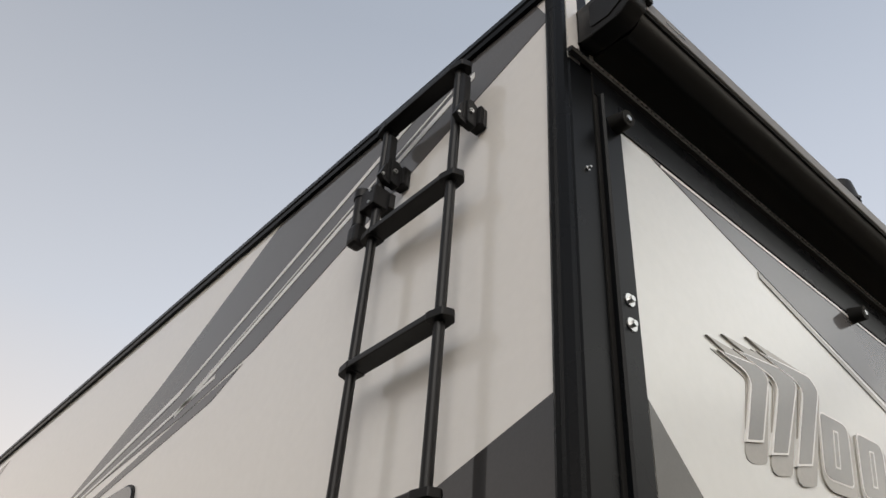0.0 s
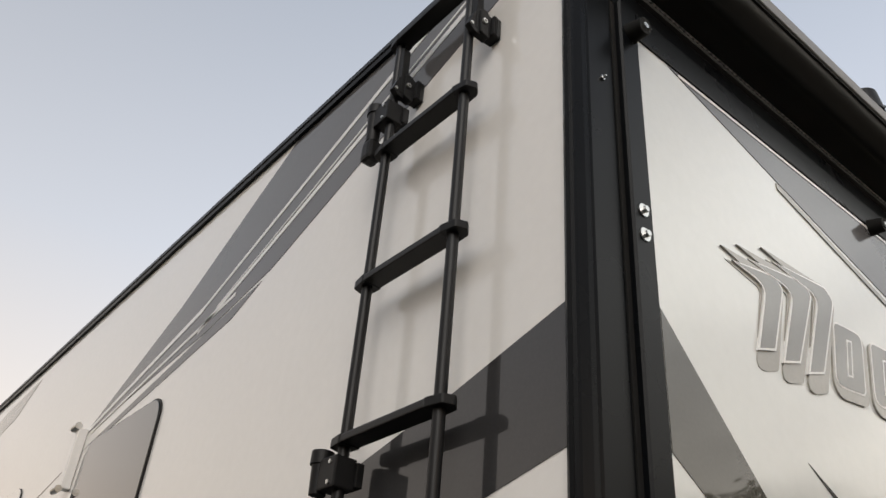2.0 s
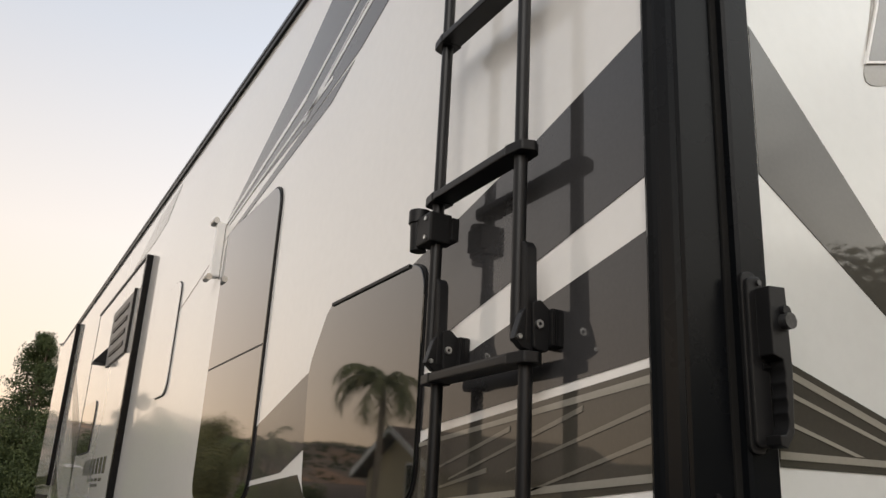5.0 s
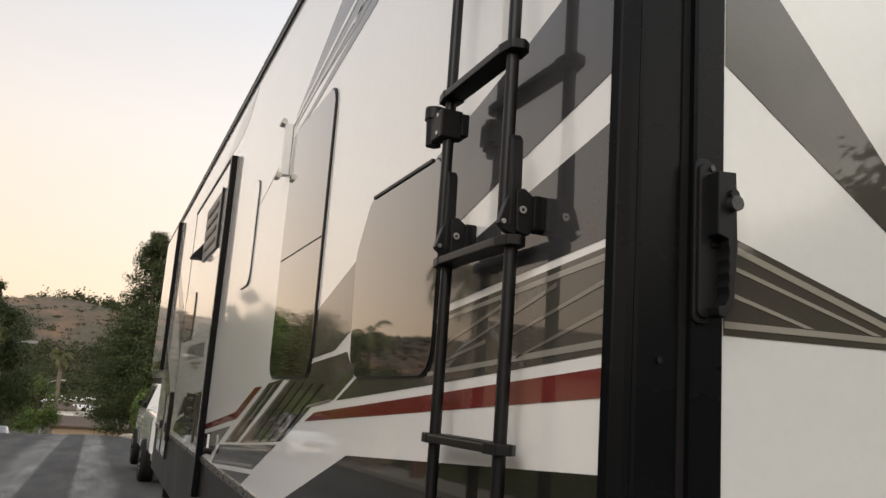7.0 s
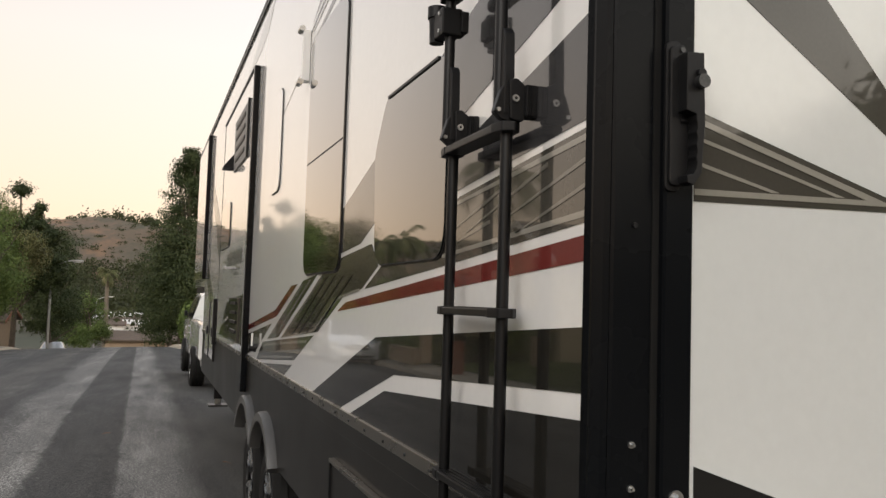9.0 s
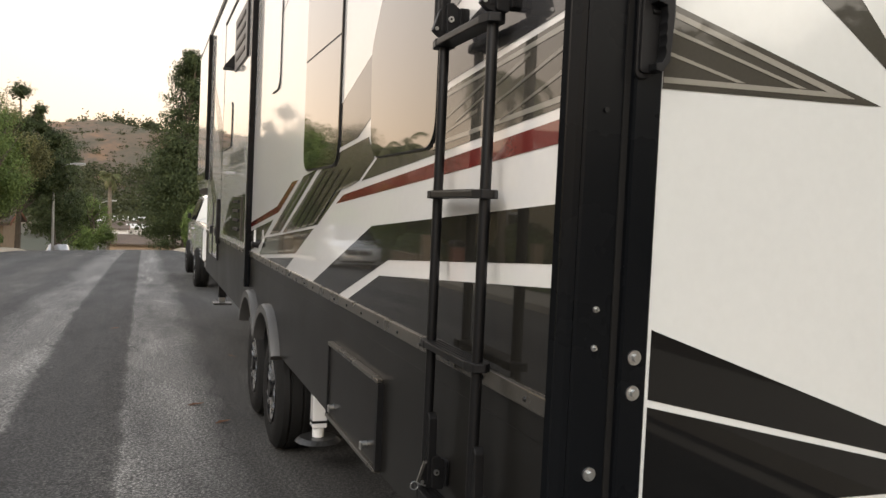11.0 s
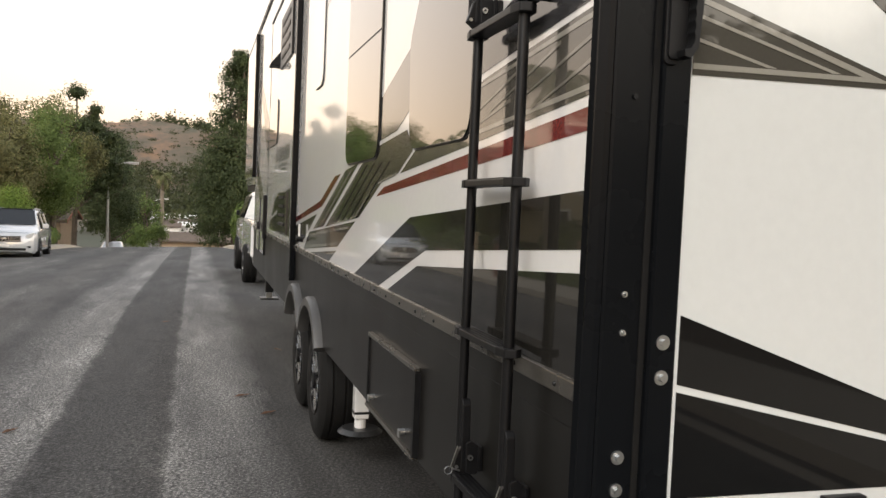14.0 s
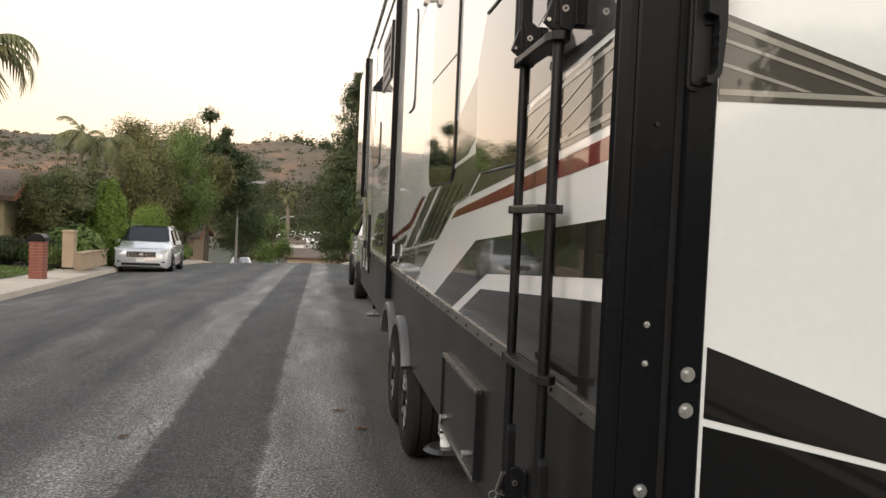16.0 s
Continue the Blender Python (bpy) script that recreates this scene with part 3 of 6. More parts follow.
# slide-out
slide = part("slide_out", boxed(-0.03, 0.0, 5.34, 7.80, RAIL_Z + 0.004, 3.49), GELCOAT, trailer, "white slide-out room closed flush with the wall")
part("edge_seal", boxed(-0.045, 0.0, 5.275, 5.339, 0.95, 3.50, bevel=0.008), BLACK_TRIM, slide)
part("front_trim", boxed(-0.033, 0.0, 7.801, 7.815, RAIL_Z, 3.50, bevel=0.003), BLACK_TRIM, slide)
part("top_trim", boxed(-0.04, 0.0, 5.34, 7.815, 3.5005, 3.515), GREY_PLASTIC, slide)
lv = part("louvre_vent", boxed(-0.045, -0.03, 5.62, 6.62, 2.83, 3.30, bevel=0.006), GREY_PLASTIC, slide, "grey louvred fridge vent")
part("vent_edge", boxed(-0.05, -0.031, 5.59, 5.619, 2.82, 3.31), BLACK_PLASTIC, lv)
for k in range(4):
    part("slat", boxed(-0.052, -0.044, 5.78, 6.46, 2.90 + 0.10 * k, 2.935 + 0.10 * k, bevel=0.003), BLACK_PLASTIC, lv)
part("vent_hood", prism([(-0.03, 3.03), (-0.13, 2.90), (-0.13, 2.885), (-0.03, 2.885)], "y", 6.70, 6.90, bevel=0.004), BLACK_PLASTIC, slide, "black plastic vent hood")
lv = part("lower_vent", boxed(-0.042, -0.03, 5.72, 6.50, 1.30, 1.67, bevel=0.006), VINYL_TAUPE, slide, "grey slotted furnace vent")
for k in range(4):
    part("slat", boxed(-0.052, -0.041, 5.85, 6.30, 1.37 + 0.08 * k, 1.395 + 0.08 * k), BLACK_PLASTIC, lv)
decal("charcoal_wedge", [(5.50, 1.29), (7.5, 1.29), (6.81, 1.62), (5.50, 1.70)], VINYL_TAUPE, 1, at=-0.03, parent=slide)
decal("white_slash", strip((7.3, 1.42), (6.3, 1.53), 0.025), VINYL_WHITE, 2, at=-0.03, parent=slide)
sw = window("slide_window", [(6.80, 2.15), (6.80, 2.58), (7.68, 2.60), (7.68, 2.15)], 0.09, "small tinted window in the slide-out", at=-0.03)
for k, (h, y0, y1) in enumerate(((2.08, 6.95, 5.65), (1.93, 6.60, 5.75), (1.89, 6.35, 5.95))):
    for j in range(7 if k == 0 else 4):
        n = 7 if k == 0 else 4
        ya, yb = y0 + (y1 - y0) * j / n, y0 + (y1 - y0) * (j + 0.75) / n
        decal("model_mark", [(ya, h), (yb, h), (yb, h - (0.12 if k == 0 else 0.022)), (ya, h - (0.12 if k == 0 else 0.022))], VINYL_GREY, 1, at=-0.03, parent=slide)
# front overhang, small doors, handle
part("front_slide", boxed(-0.03, 0.0, 10.24, 12.25, 1.90, 3.83), GELCOAT, trailer, "white bedroom slide-out")
part("front_seal", boxed(-0.05, 0.0, 10.18, 10.2395, 1.90, 3.84, bevel=0.008), BLACK_TRIM, trailer)
part("front_window", boxed(-0.040, -0.0305, 10.35, 12.2, 1.92, 2.02), DARK_GLASS, trailer)
for y0, y1 in ((8.35, 8.95), (9.05, 9.60)):
    d = part("locker_door", boxed(-0.014, 0.002, y0, y1, 0.96, 1.60, bevel=0.006), GELCOAT, trailer, "white locker door with black trim")
    part("locker_edge", boxed(-0.02, 0.0, y0 - 0.03, y0 - 0.0005, 0.95, 1.61), BLACK_PLASTIC, d)
    part("locker_latch", boxed(-0.035, -0.013, y0 + 0.10, y0 + 0.2, 1.22, 1.32, bevel=0.006), BLACK_PLASTIC, d)
part("grab_handle", boxed(-0.045, 0.0, 8.15, 8.20, 1.15, 1.65, bevel=0.01), BLACK_METAL, trailer)
bm = rod(bmesh.new(), (0.0, 4.82, 1.315), (-0.05, 4.82, 1.315), 0.032, 14, 0.02)
part("spray_port", bm, BLACK_PLASTIC, trailer, "round black spray port cap")
part("cable_stub", rod(bmesh.new(), (-0.03, 4.80, 1.33), (-0.03, 4.80, 1.42), 0.008, 8), VINYL_WHITE, trailer)
# lower hatch
hatch = part("storage_hatch", boxed(-0.014, 0.002, 1.375, 2.165, 0.705, 1.005, bevel=0.005), SKIRT_METAL, trailer, "charcoal storage hatch with two metal latches")
part("hatch_hinge", boxed(-0.024, 0.0, 1.36, 2.18, 1.0055, 1.022, bevel=0.003), RAIL_METAL, hatch)
part("hatch_seal", boxed(-0.022, 0.0, 1.350, 1.3745, 0.70, 1.005), BLACK_PLASTIC, hatch)
part("hatch_seal", boxed(-0.022, 0.0, 2.1655, 2.182, 0.70, 1.005), BLACK_PLASTIC, hatch)
part("hatch_lip", boxed(-0.026, 0.0, 1.36, 2.18, 0.690, 0.7045, bevel=0.003), RAIL_METAL, hatch)
for y in (1.50, 2.06):
    lt = part("hatch_latch", rod(bmesh.new(), (-0.012, y, 0.755), (-0.036, y, 0.755), 0.012, 12), ZINC, hatch)
    part("latch_tab", boxed(-0.040, -0.032, y - 0.012, y + 0.012, 0.735, 0.765, bevel=0.003), ZINC, lt)
# stabiliser jack and landing leg
jack = part("stabiliser_jack", rod(bmesh.new(), (0.235, 3.55, 0.21), (0.235, 3.55, 0.80), 0.036, 16), VINYL_WHITE, trailer, "white stabiliser jack with a raised steel foot")
part("jack_tube", boxed(0.19, 0.28, 3.505, 3.595, 0.27, 0.82, bevel=0.008), VINYL_WHITE, jack)
part("jack_band", boxed(0.188, 0.282, 3.503, 3.597, 0.30, 0.315), BLACK_PLASTIC, jack)
part("jack_foot", rod(bmesh.new(), (0.235, 3.55, 0.185), (0.235, 3.55, 0.21), 0.14, 24, 0.11), DARK_STEEL, jack)
leg = part("landing_leg", boxed(0.19, 0.30, 10.32, 10.43, 0.30, 1.20, bevel=0.01), BLACK_METAL, trailer, "black front landing leg with a raised foot")
part("leg_foot", boxed(0.12, 0.37, 10.25, 10.50, 0.20, 0.225, bevel=0.005), DARK_STEEL, leg)
part("leg_inner", boxed(0.205, 0.285, 10.335, 10.415, 0.22, 0.31), ZINC, leg)
part("front_box", boxed(0.03, 2.45, 10.0, 10.28, 0.72, 1.80), SKIRT_METAL, trailer)
# roof antenna and rear camera mast
bm = bmesh.new()
rod(bm, (0.10, 12.45, ROOF), (-0.02, 12.75, ROOF + 0.02), 0.012, 8)
part("antenna", bm, BLACK_METAL, trailer)

# ramp door graphics
Y = 0.060


def rear(name, pts, material, level=1, label=""):
    return decal(name, pts, material, level, "y", Y, door, label)


rear("charcoal_band", [(0.184, 2.655), (0.184, 2.365), (0.492, 2.166), (0.664, 2.054), (0.95, 1.862), (0.665, 2.151), (0.515, 2.310)], VINYL_TAUPE, label="dark band")
rear("taupe_wedge", [(0.184, 2.057), (0.767, 1.894), (0.184, 1.881)], VINYL_TAUPE, label="taupe vinyl wedge with silver lines")
rear("silver_line", [(0.184, 2.043), (0.688, 1.904), (0.607, 1.913), (0.184, 2.031)], VINYL_LIGHT, 2)
rear("silver_line", [(0.184, 1.905), (0.607, 1.913), (0.688, 1.904), (0.184, 1.893)], VINYL_LIGHT, 2)
rear("silver_line", [(0.184, 2.007), (0.551, 1.914), (0.528, 1.913), (0.184, 1.999)], VINYL_LIGHT, 2)
rear("silver_line", [(0.184, 1.959), (0.386, 1.911), (0.364, 1.91), (0.184, 1.951)], VINYL_LIGHT, 2)
rear("grey_wedge", [(0.30, 3.40), (0.746, 3.285), (1.412, 3.12), (2.2, 2.9), (2.2, 3.40)], VINYL_GREY)
rear("white_line", strip((0.34, 3.397), (2.2, 3.40), 0.009), VINYL_WHITE, 2)
rear("silver_line", strip((0.746, 3.275), (2.2, 2.88), 0.02), VINYL_LIGHT, 2)
rear("black_spike", [(0.656, 2.475), (1.3, 2.05), (1.3, 2.16)], VINYL_BLACK)
rear("black_spike", [(0.74, 2.38), (1.2, 1.95), (1.2, 2.0)], VINYL_TAUPE)
rear("black_panel", [(0.190, 1.388), (0.823, 1.166), (1.30, 1.00), (1.30, 0.990), (0.828, 1.098), (0.190, 1.243)], VINYL_BLACK, label="black vinyl panel")
rear("black_panel", [(0.190, 1.227), (0.83, 1.083), (1.22, 0.992), (0.190, 1.001)], VINYL_BLACK)
# the maker's mark: slanted bars and blocks with pale outlines and a soft grey shade
def inset(pts, d):
    """The outline drawn in by d on every side."""
    area = sum(p[0] * q[1] - q[0] * p[1] for p, q in zip(pts, pts[1:] + pts[:1]))
    out, n = [], len(pts)
    for i in range(n):
        p, c, q = Vector(pts[i - 1]), Vector(pts[i]), Vector(pts[(i + 1) % n])
        a, b = (c - p).normalized(), (q - c).normalized()
        na, nb = (Vector((-v.y, v.x)) * (1 if area > 0 else -1) for v in (a, b))
        m = na + nb
        m = m / max(m.length, 1e-6)
        out.append(tuple(c + m * d * min(1 / max(m.dot(na), 0.12), 2.5)))
    return out


for k, (tip, elbow, foot, foot2, elbow2, crest) in enumerate((
        ((0.463, 2.894), (0.590, 2.880), (0.515, 2.687), (0.590, 2.712), (0.674, 2.908), (0.640, 2.932)),
        ((0.530, 2.928), (0.715, 2.918), (0.612, 2.691), (0.690, 2.717), (0.812, 2.950), (0.775, 2.975)),
        ((0.640, 2.972), (0.838, 2.955), (0.717, 2.700), (0.795, 2.727), (0.925, 2.980), (0.885, 3.008)))):
    out = rounded([tip, elbow, foot, foot2, elbow2, crest], [0, 0.03, 0, 0, 0.03, 0.02], 4)
    rear("mark_shade", [(x - 0.002, z - 0.040 if z < 2.8 else z - 0.004) for x, z in inset(rounded([tip, elbow, foot, foot2, elbow2, crest], [0, 0.03, 0.014, 0.014, 0.03, 0.02], 4), -0.009)], MARK_SHADE, 1 + k)
    rear("mark_wing", [(tip[0] - 0.038, tip[1] + 0.024), (elbow[0] - 0.02, elbow[1] + 0.008), crest], MARK_SHADE, 4 + k)
    rear("mark_outline", out, VINYL_WHITE, 7 + 2 * k)
    rear("mark_bar", inset(out, 0.0055), MARK_GREY, 8 + 2 * k)
for k in range(4):
    x0, z0 = 0.845 + 0.19 * k, 2.715 + 0.012 * k
    blk = rounded([(x0, z0), (x0 + 0.15, z0 + 0.02), (x0 + 0.205, z0 + 0.215), (x0 + 0.055, z0 + 0.20)], 0.03)
    c = Vector((x0 + 0.102, z0 + 0.109))
    rear("mark_shade", [(x, z - 0.016) for x, z in inset(blk, -0.012)], MARK_SHADE, 4 + k % 2)
    rear("mark_outline", blk, VINYL_WHITE, 6 + k % 2)
    rear("mark_block", inset(blk, 0.0055), MARK_GREY, 8)
    rear("mark_slot", [(c.x - 0.032, c.y - 0.06), (c.x - 0.004, c.y - 0.055), (c.x + 0.032, c.y + 0.06), (c.x + 0.004, c.y + 0.055)], VINYL_WHITE, 9)
    rear("mark_slot_fill", inset([(c.x - 0.032, c.y - 0.06), (c.x - 0.004, c.y - 0.055), (c.x + 0.032, c.y + 0.06), (c.x + 0.004, c.y + 0.055)], 0.005), MARK_GREY, 10)

# ---- awning over the ramp door ----
awning = thing("patio_awning", (0, 0, 3.75), "black roll-up awning in a closed case above the ramp door", "awning")


def at_awning(ob):
    ob.location = (0, 0, -3.75)
    return ob


case = []
for k in range(17):
    a = math.radians(100 + 200 * k / 16)
    case.append((-0.030 + 0.062 * math.cos(a), 3.715 + 0.070 * math.sin(a)))
case += [(0.078, 3.65), (0.078, 3.78)]
at_awning(part("case", prism(case, "x", 0.120, 2.40), BLACK_METAL, awning, smooth=True))
at_awning(part("lead_rail", boxed(0.125, 2.41, -0.100, -0.083, 3.700, 3.75, bevel=0.005), GREY_PLASTIC, awning))
at_awning(part("case_groove", boxed(0.121, 2.40, -0.094, -0.086, 3.690, 3.6985), RUBBER, awning))
head = rounded([(0.077, 3.662), (0.030, 3.652), (-0.060, 3.652), (-0.104, 3.685), (-0.108, 3.760), (-0.070, 3.800), (0.0, 3.806), (0.077, 3.800)], [0.004, 0.03, 0.03, 0.03, 0.03, 0.03, 0.03, 0.004], 4)
mh = at_awning(part("motor_head", prism(head, "x", 0.056, 0.119, bevel=0.008), BLACK_PLASTIC, awning, "black plastic motor head", smooth=True))
part("head_panel", prism(rounded([(-0.030, 3.675), (-0.085, 3.705), (-0.088, 3.755), (-0.040, 3.780), (0.03, 3.78), (0.03, 3.68)], 0.015, 3), "x", 0.0565, 0.052, bevel=0.002), BLACK_PLASTIC, mh)
part("head_clip", boxed(0.112, 0.136, -0.116, -0.090, 3.715, 3.765, bevel=0.005), BLACK_PLASTIC, mh)
part("head_screw", rod(bmesh.new(), (0.053, -0.05, 3.765), (0.050, -0.05, 3.765), 0.005, 10), ZINC, mh)
at_awning(part("case_mark", boxed(0.21, 0.29, -0.1015, -0.1005, 3.722, 3.730), VINYL_LIGHT, awning))

mast = thing("roof_camera_mount", (1.27, -0.035, 3.815), "black round camera mount on the awning case", "camera mount")
o = part("dome", rod(bmesh.new(), (0, 0, -0.02), (0, 0, 0.065), 0.055, 20, 0.045), BLACK_PLASTIC, mast, smooth=True)
o = part("arm", rod(bmesh.new(), (0.03, 0, 0.05), (0.12, -0.02, 0.085), 0.006, 8), BLACK_METAL, mast)
o = part("bracket", boxed(-0.04, 0.06, -0.03, 0.10, -0.045, 0.0), BLACK_METAL, mast)

# ---- ladder ----
ladder = thing("ladder", (-0.07, 0.57, 0.70), "black folding ladder with flat steps fixed to the wall", "ladder")


def on_ladder(ob):
    if ob.parent == ladder:
        ob.location = (0.07, -0.57, -0.70)
    return ob


LY, RY = 0.735, 0.405
for y in (RY, LY):
    on_ladder(part("rail", rod(bmesh.new(), (-0.070, y, 2.10), (-0.070, y, 3.735), 0.0135, 16), BLACK_METAL, ladder, smooth=True))
    on_ladder(part("rail", rod(bmesh.new(), (-0.052, y - 0.004, 0.66), (-0.052, y - 0.004, 2.135), 0.0135, 16), BLACK_METAL, ladder, smooth=True))


def step(z, xc):
    """A flat, ribbed step with an end cap at each side."""
    s = part("rung", boxed(xc - 0.026, xc + 0.026, RY + 0.01, LY - 0.01, z - 0.009, z + 0.009, bevel=0.003), BLACK_METAL, ladder)
    on_ladder(s)
    for k in range(4):
        part("tread_rib", boxed(xc - 0.022 + 0.0125 * k, xc - 0.016 + 0.0125 * k, RY + 0.02, LY - 0.02, z + 0.0085, z + 0.0115), BLACK_METAL, s)
    for y, sgn in ((RY, -1), (LY, 1)):
        pts = rounded([(xc - 0.029, y - sgn * 0.022), (xc + 0.029, y - sgn * 0.022), (xc + 0.026, y + sgn * 0.022), (xc + 0.008, y + sgn * 0.040), (xc - 0.020, y + sgn * 0.030)], 0.008, 3)
        part("end_cap", prism(pts, "z", z - 0.0105, z + 0.0105, bevel=0.002), BLACK_PLASTIC, s)


for z, xc in ((0.845, -0.052), (1.252, -0.052), (1.657, -0.052), (2.061, -0.055), (2.469, -0.070), (2.880, -0.070), (3.305, -0.070), (3.735, -0.070)):
    step(z, xc)


def bracket(y, z, xr, pin=False):
    """The folding hinge: a body clamped to the wall, a long lever along the rail, screws and, below, a pull pin."""
    b = part("bracket", prism(rounded([(xr + 0.008, z - 0.045), (xr + 0.040, z - 0.050), (xr + 0.046, z + 0.028), (xr + 0.022, z + 0.046), (xr + 0.004, z + 0.040)], 0.008, 3), "y", y - 0.040, y - 0.012, bevel=0.003), BLACK_PLASTIC, ladder, "black plastic folding hinge bracket")
    on_ladder(b)
    part("wall_foot", boxed(xr + 0.040, -0.001, y - 0.050, y - 0.008, z - 0.038, z + 0.032, bevel=0.004), BLACK_PLASTIC, b)
    for k in range(3):
        part("foot_rib", boxed(xr + 0.042 + 0.005 * k, xr + 0.044 + 0.005 * k, y - 0.053, y - 0.049, z - 0.036, z + 0.030), BLACK_PLASTIC, b)
    lever = prism(rounded([(z - 0.04, -0.017), (z + 0.05, -0.019), (z + 0.145, -0.015), (z + 0.165, 0.0), (z + 0.145, 0.013), (z - 0.04, 0.013)], 0.01, 3), "x", xr - 0.006, xr + 0.018, bevel=0.003)
    bmesh.ops.transform(lever, matrix=Matrix(((1, 0, 0, 0), (0, 0, 1, y - 0.016), (0, 1, 0, 0), (0, 0, 0, 1))), verts=lever.verts)
    part("lever", lever, BLACK_PLASTIC, b)
    part("fork", prism([(xr - 0.010, z - 0.045), (xr + 0.012, z - 0.05), (xr + 0.010, z + 0.05), (xr - 0.012, z + 0.02), (xr - 0.028, z - 0.030)], "y", y - 0.032, y - 0.014, bevel=0.002), BLACK_METAL, b)
    part("hinge_screw", rod(bmesh.new(), (xr + 0.018, y - 0.040, z), (xr + 0.018, y - 0.045, z), 0.0078, 14), ZINC, b)
    part("screw_recess", rod(bmesh.new(), (xr + 0.018, y - 0.0445, z), (xr + 0.018, y - 0.0456, z), 0.0036, 6), BLACK_METAL, b)
    part("hinge_pin", rod(bmesh.new(), (xr - 0.018, y - 0.032, z - 0.026), (xr - 0.018, y - 0.036, z - 0.026), 0.005, 10), ZINC, b)
    if pin:
        bm = bmesh.new()
        n, prev = 16, None
        for k in range(n):
            a, c = 2 * math.pi * k / n, 2 * math.pi * (k + 1) / n
            rod(bm, (xr - 0.040 + 0.011 * math.cos(a), y - 0.03, z - 0.036 + 0.011 * math.sin(a)), (xr - 0.040 + 0.011 * math.cos(c), y - 0.03, z - 0.036 + 0.011 * math.sin(c)), 0.0016, 6)
        rod(bm, (xr - 0.03, y - 0.03, z - 0.03), (xr - 0.008, y - 0.03, z - 0.038), 0.003, 8)
        rod(bm, (xr - 0.034, y - 0.03, z - 0.026), (xr - 0.016, y - 0.03, z + 0.03), 0.0018, 6)
        part("pull_ring", bm, ZINC, b)


for y in (RY, LY):
    bracket(y, 3.545, -0.070)
    bracket(y, 2.120, -0.068)
    bracket(y, 0.905, -0.052, True)


def rod_holder(y, z, tall):
    c = part("rod_holder", rod(bmesh.new(), (-0.085, y + 0.062, z), (-0.085, y + 0.062, z - tall), 0.023, 18, 0.019), BLACK_PLASTIC, ladder, "black plastic cup clamped to the ladder", smooth=True)
    on_ladder(c)
    part("cup_rim", rod(bmesh.new(), (-0.085, y + 0.062, z + 0.002), (-0.085, y + 0.062, z - 0.028), 0.026, 18), BLACK_PLASTIC, c, smooth=True)
    part("clamp", boxed(-0.100, -0.045, y - 0.022, y + 0.045, z - 0.092, z - 0.022, bevel=0.004), BLACK_PLASTIC, c)
    part("clamp_ear", boxed(-0.050, -0.030, y - 0.030, y + 0.03, z - 0.085, z - 0.03, bevel=0.003), BLACK_PLASTIC, c)
    for dz in (-0.035, -0.08):
        part("clamp_screw", rod(bmesh.new(), (-0.099, y + 0.0, z + dz), (-0.103, y + 0.0, z + dz), 0.005, 10), ZINC, c)


rod_holder(LY, 2.455, 0.095)
rod_holder(LY, 3.50, 0.13)
o = on_ladder(part("hook", boxed(-0.105, -0.060, LY + 0.04, LY + 0.085, 3.30, 3.37, bevel=0.012), BLACK_PLASTIC, ladder))


# ---- street and surroundings ----
CONCRETE = mat("pale_concrete", (0.50, 0.44, 0.35), (0.41, 0.36, 0.29), rough=0.85, scale=1.2, fine=60, bump=0.3)
LAWN = mat("lawn_ground", (0.10, 0.13, 0.035), (0.06, 0.085, 0.025), rough=0.95, scale=2.0, fine=40, bump=0.6)
BARK = mat("bark", (0.13, 0.10, 0.075), (0.07, 0.055, 0.04), rough=0.9, scale=3, fine=30, bump=0.6)
PALM_BARK = mat("palm_bark", (0.20, 0.165, 0.125), (0.13, 0.105, 0.08), rough=0.9, scale=3, fine=25, bump=0.6)
BRICK = mat("red_brick", (0.30, 0.10, 0.065), (0.21, 0.075, 0.05), rough=0.85, scale=9, fine=80, bump=0.3)
MORTAR = mat("mortar", (0.34, 0.31, 0.27), (0.28, 0.25, 0.22), rough=0.9, scale=9, fine=80, bump=0.3)
STUCCO = mat("cream_stucco", (0.46, 0.39, 0.25), (0.40, 0.34, 0.22), rough=0.9, scale=0.8, fine=60, bump=0.4)
TAN_BLOCK = mat("tan_block_wall", (0.36, 0.27, 0.18), (0.29, 0.21, 0.14), rough=0.9, scale=2, fine=50, bump=0.4)
ROOF_BROWN = mat("brown_shingles", (0.13, 0.095, 0.07), (0.085, 0.063, 0.048), rough=0.9, scale=1.5, fine=22, bump=0.6)
ROOF_RED = mat("terracotta_roof", (0.30, 0.12, 0.07), (0.21, 0.085, 0.05), rough=0.85, scale=1.5, fine=22, bump=0.6)
WHITE_PAINT = mat("white_paint", (0.75, 0.74, 0.71), (0.68, 0.67, 0.64), rough=0.6, scale=3, fine=60)
STEEL_GREY = mat("galvanised_steel", (0.42, 0.42, 0.41), (0.34, 0.34, 0.33), rough=0.5, metal=0.6, scale=4, fine=60)
CAR_SILVER = mat("silver_car_paint", (0.62, 0.63, 0.64), (0.58, 0.59, 0.60), rough=0.25, metal=0.35, coat=1.0, scale=2, spread=0.03)
CAR_WHITE = mat("white_car_paint", (0.74, 0.74, 0.72), (0.70, 0.70, 0.68), rough=0.25, coat=1.0, scale=2, spread=0.03)
LAMP_GLASS = mat("clear_lamp_lens", (0.62, 0.62, 0.60), (0.5, 0.5, 0.49), rough=0.1, coat=1.0, scale=14)
DRY_LEAF = mat("dry_leaf", (0.20, 0.10, 0.055), (0.13, 0.065, 0.035), rough=0.8, scale=20, fine=200)


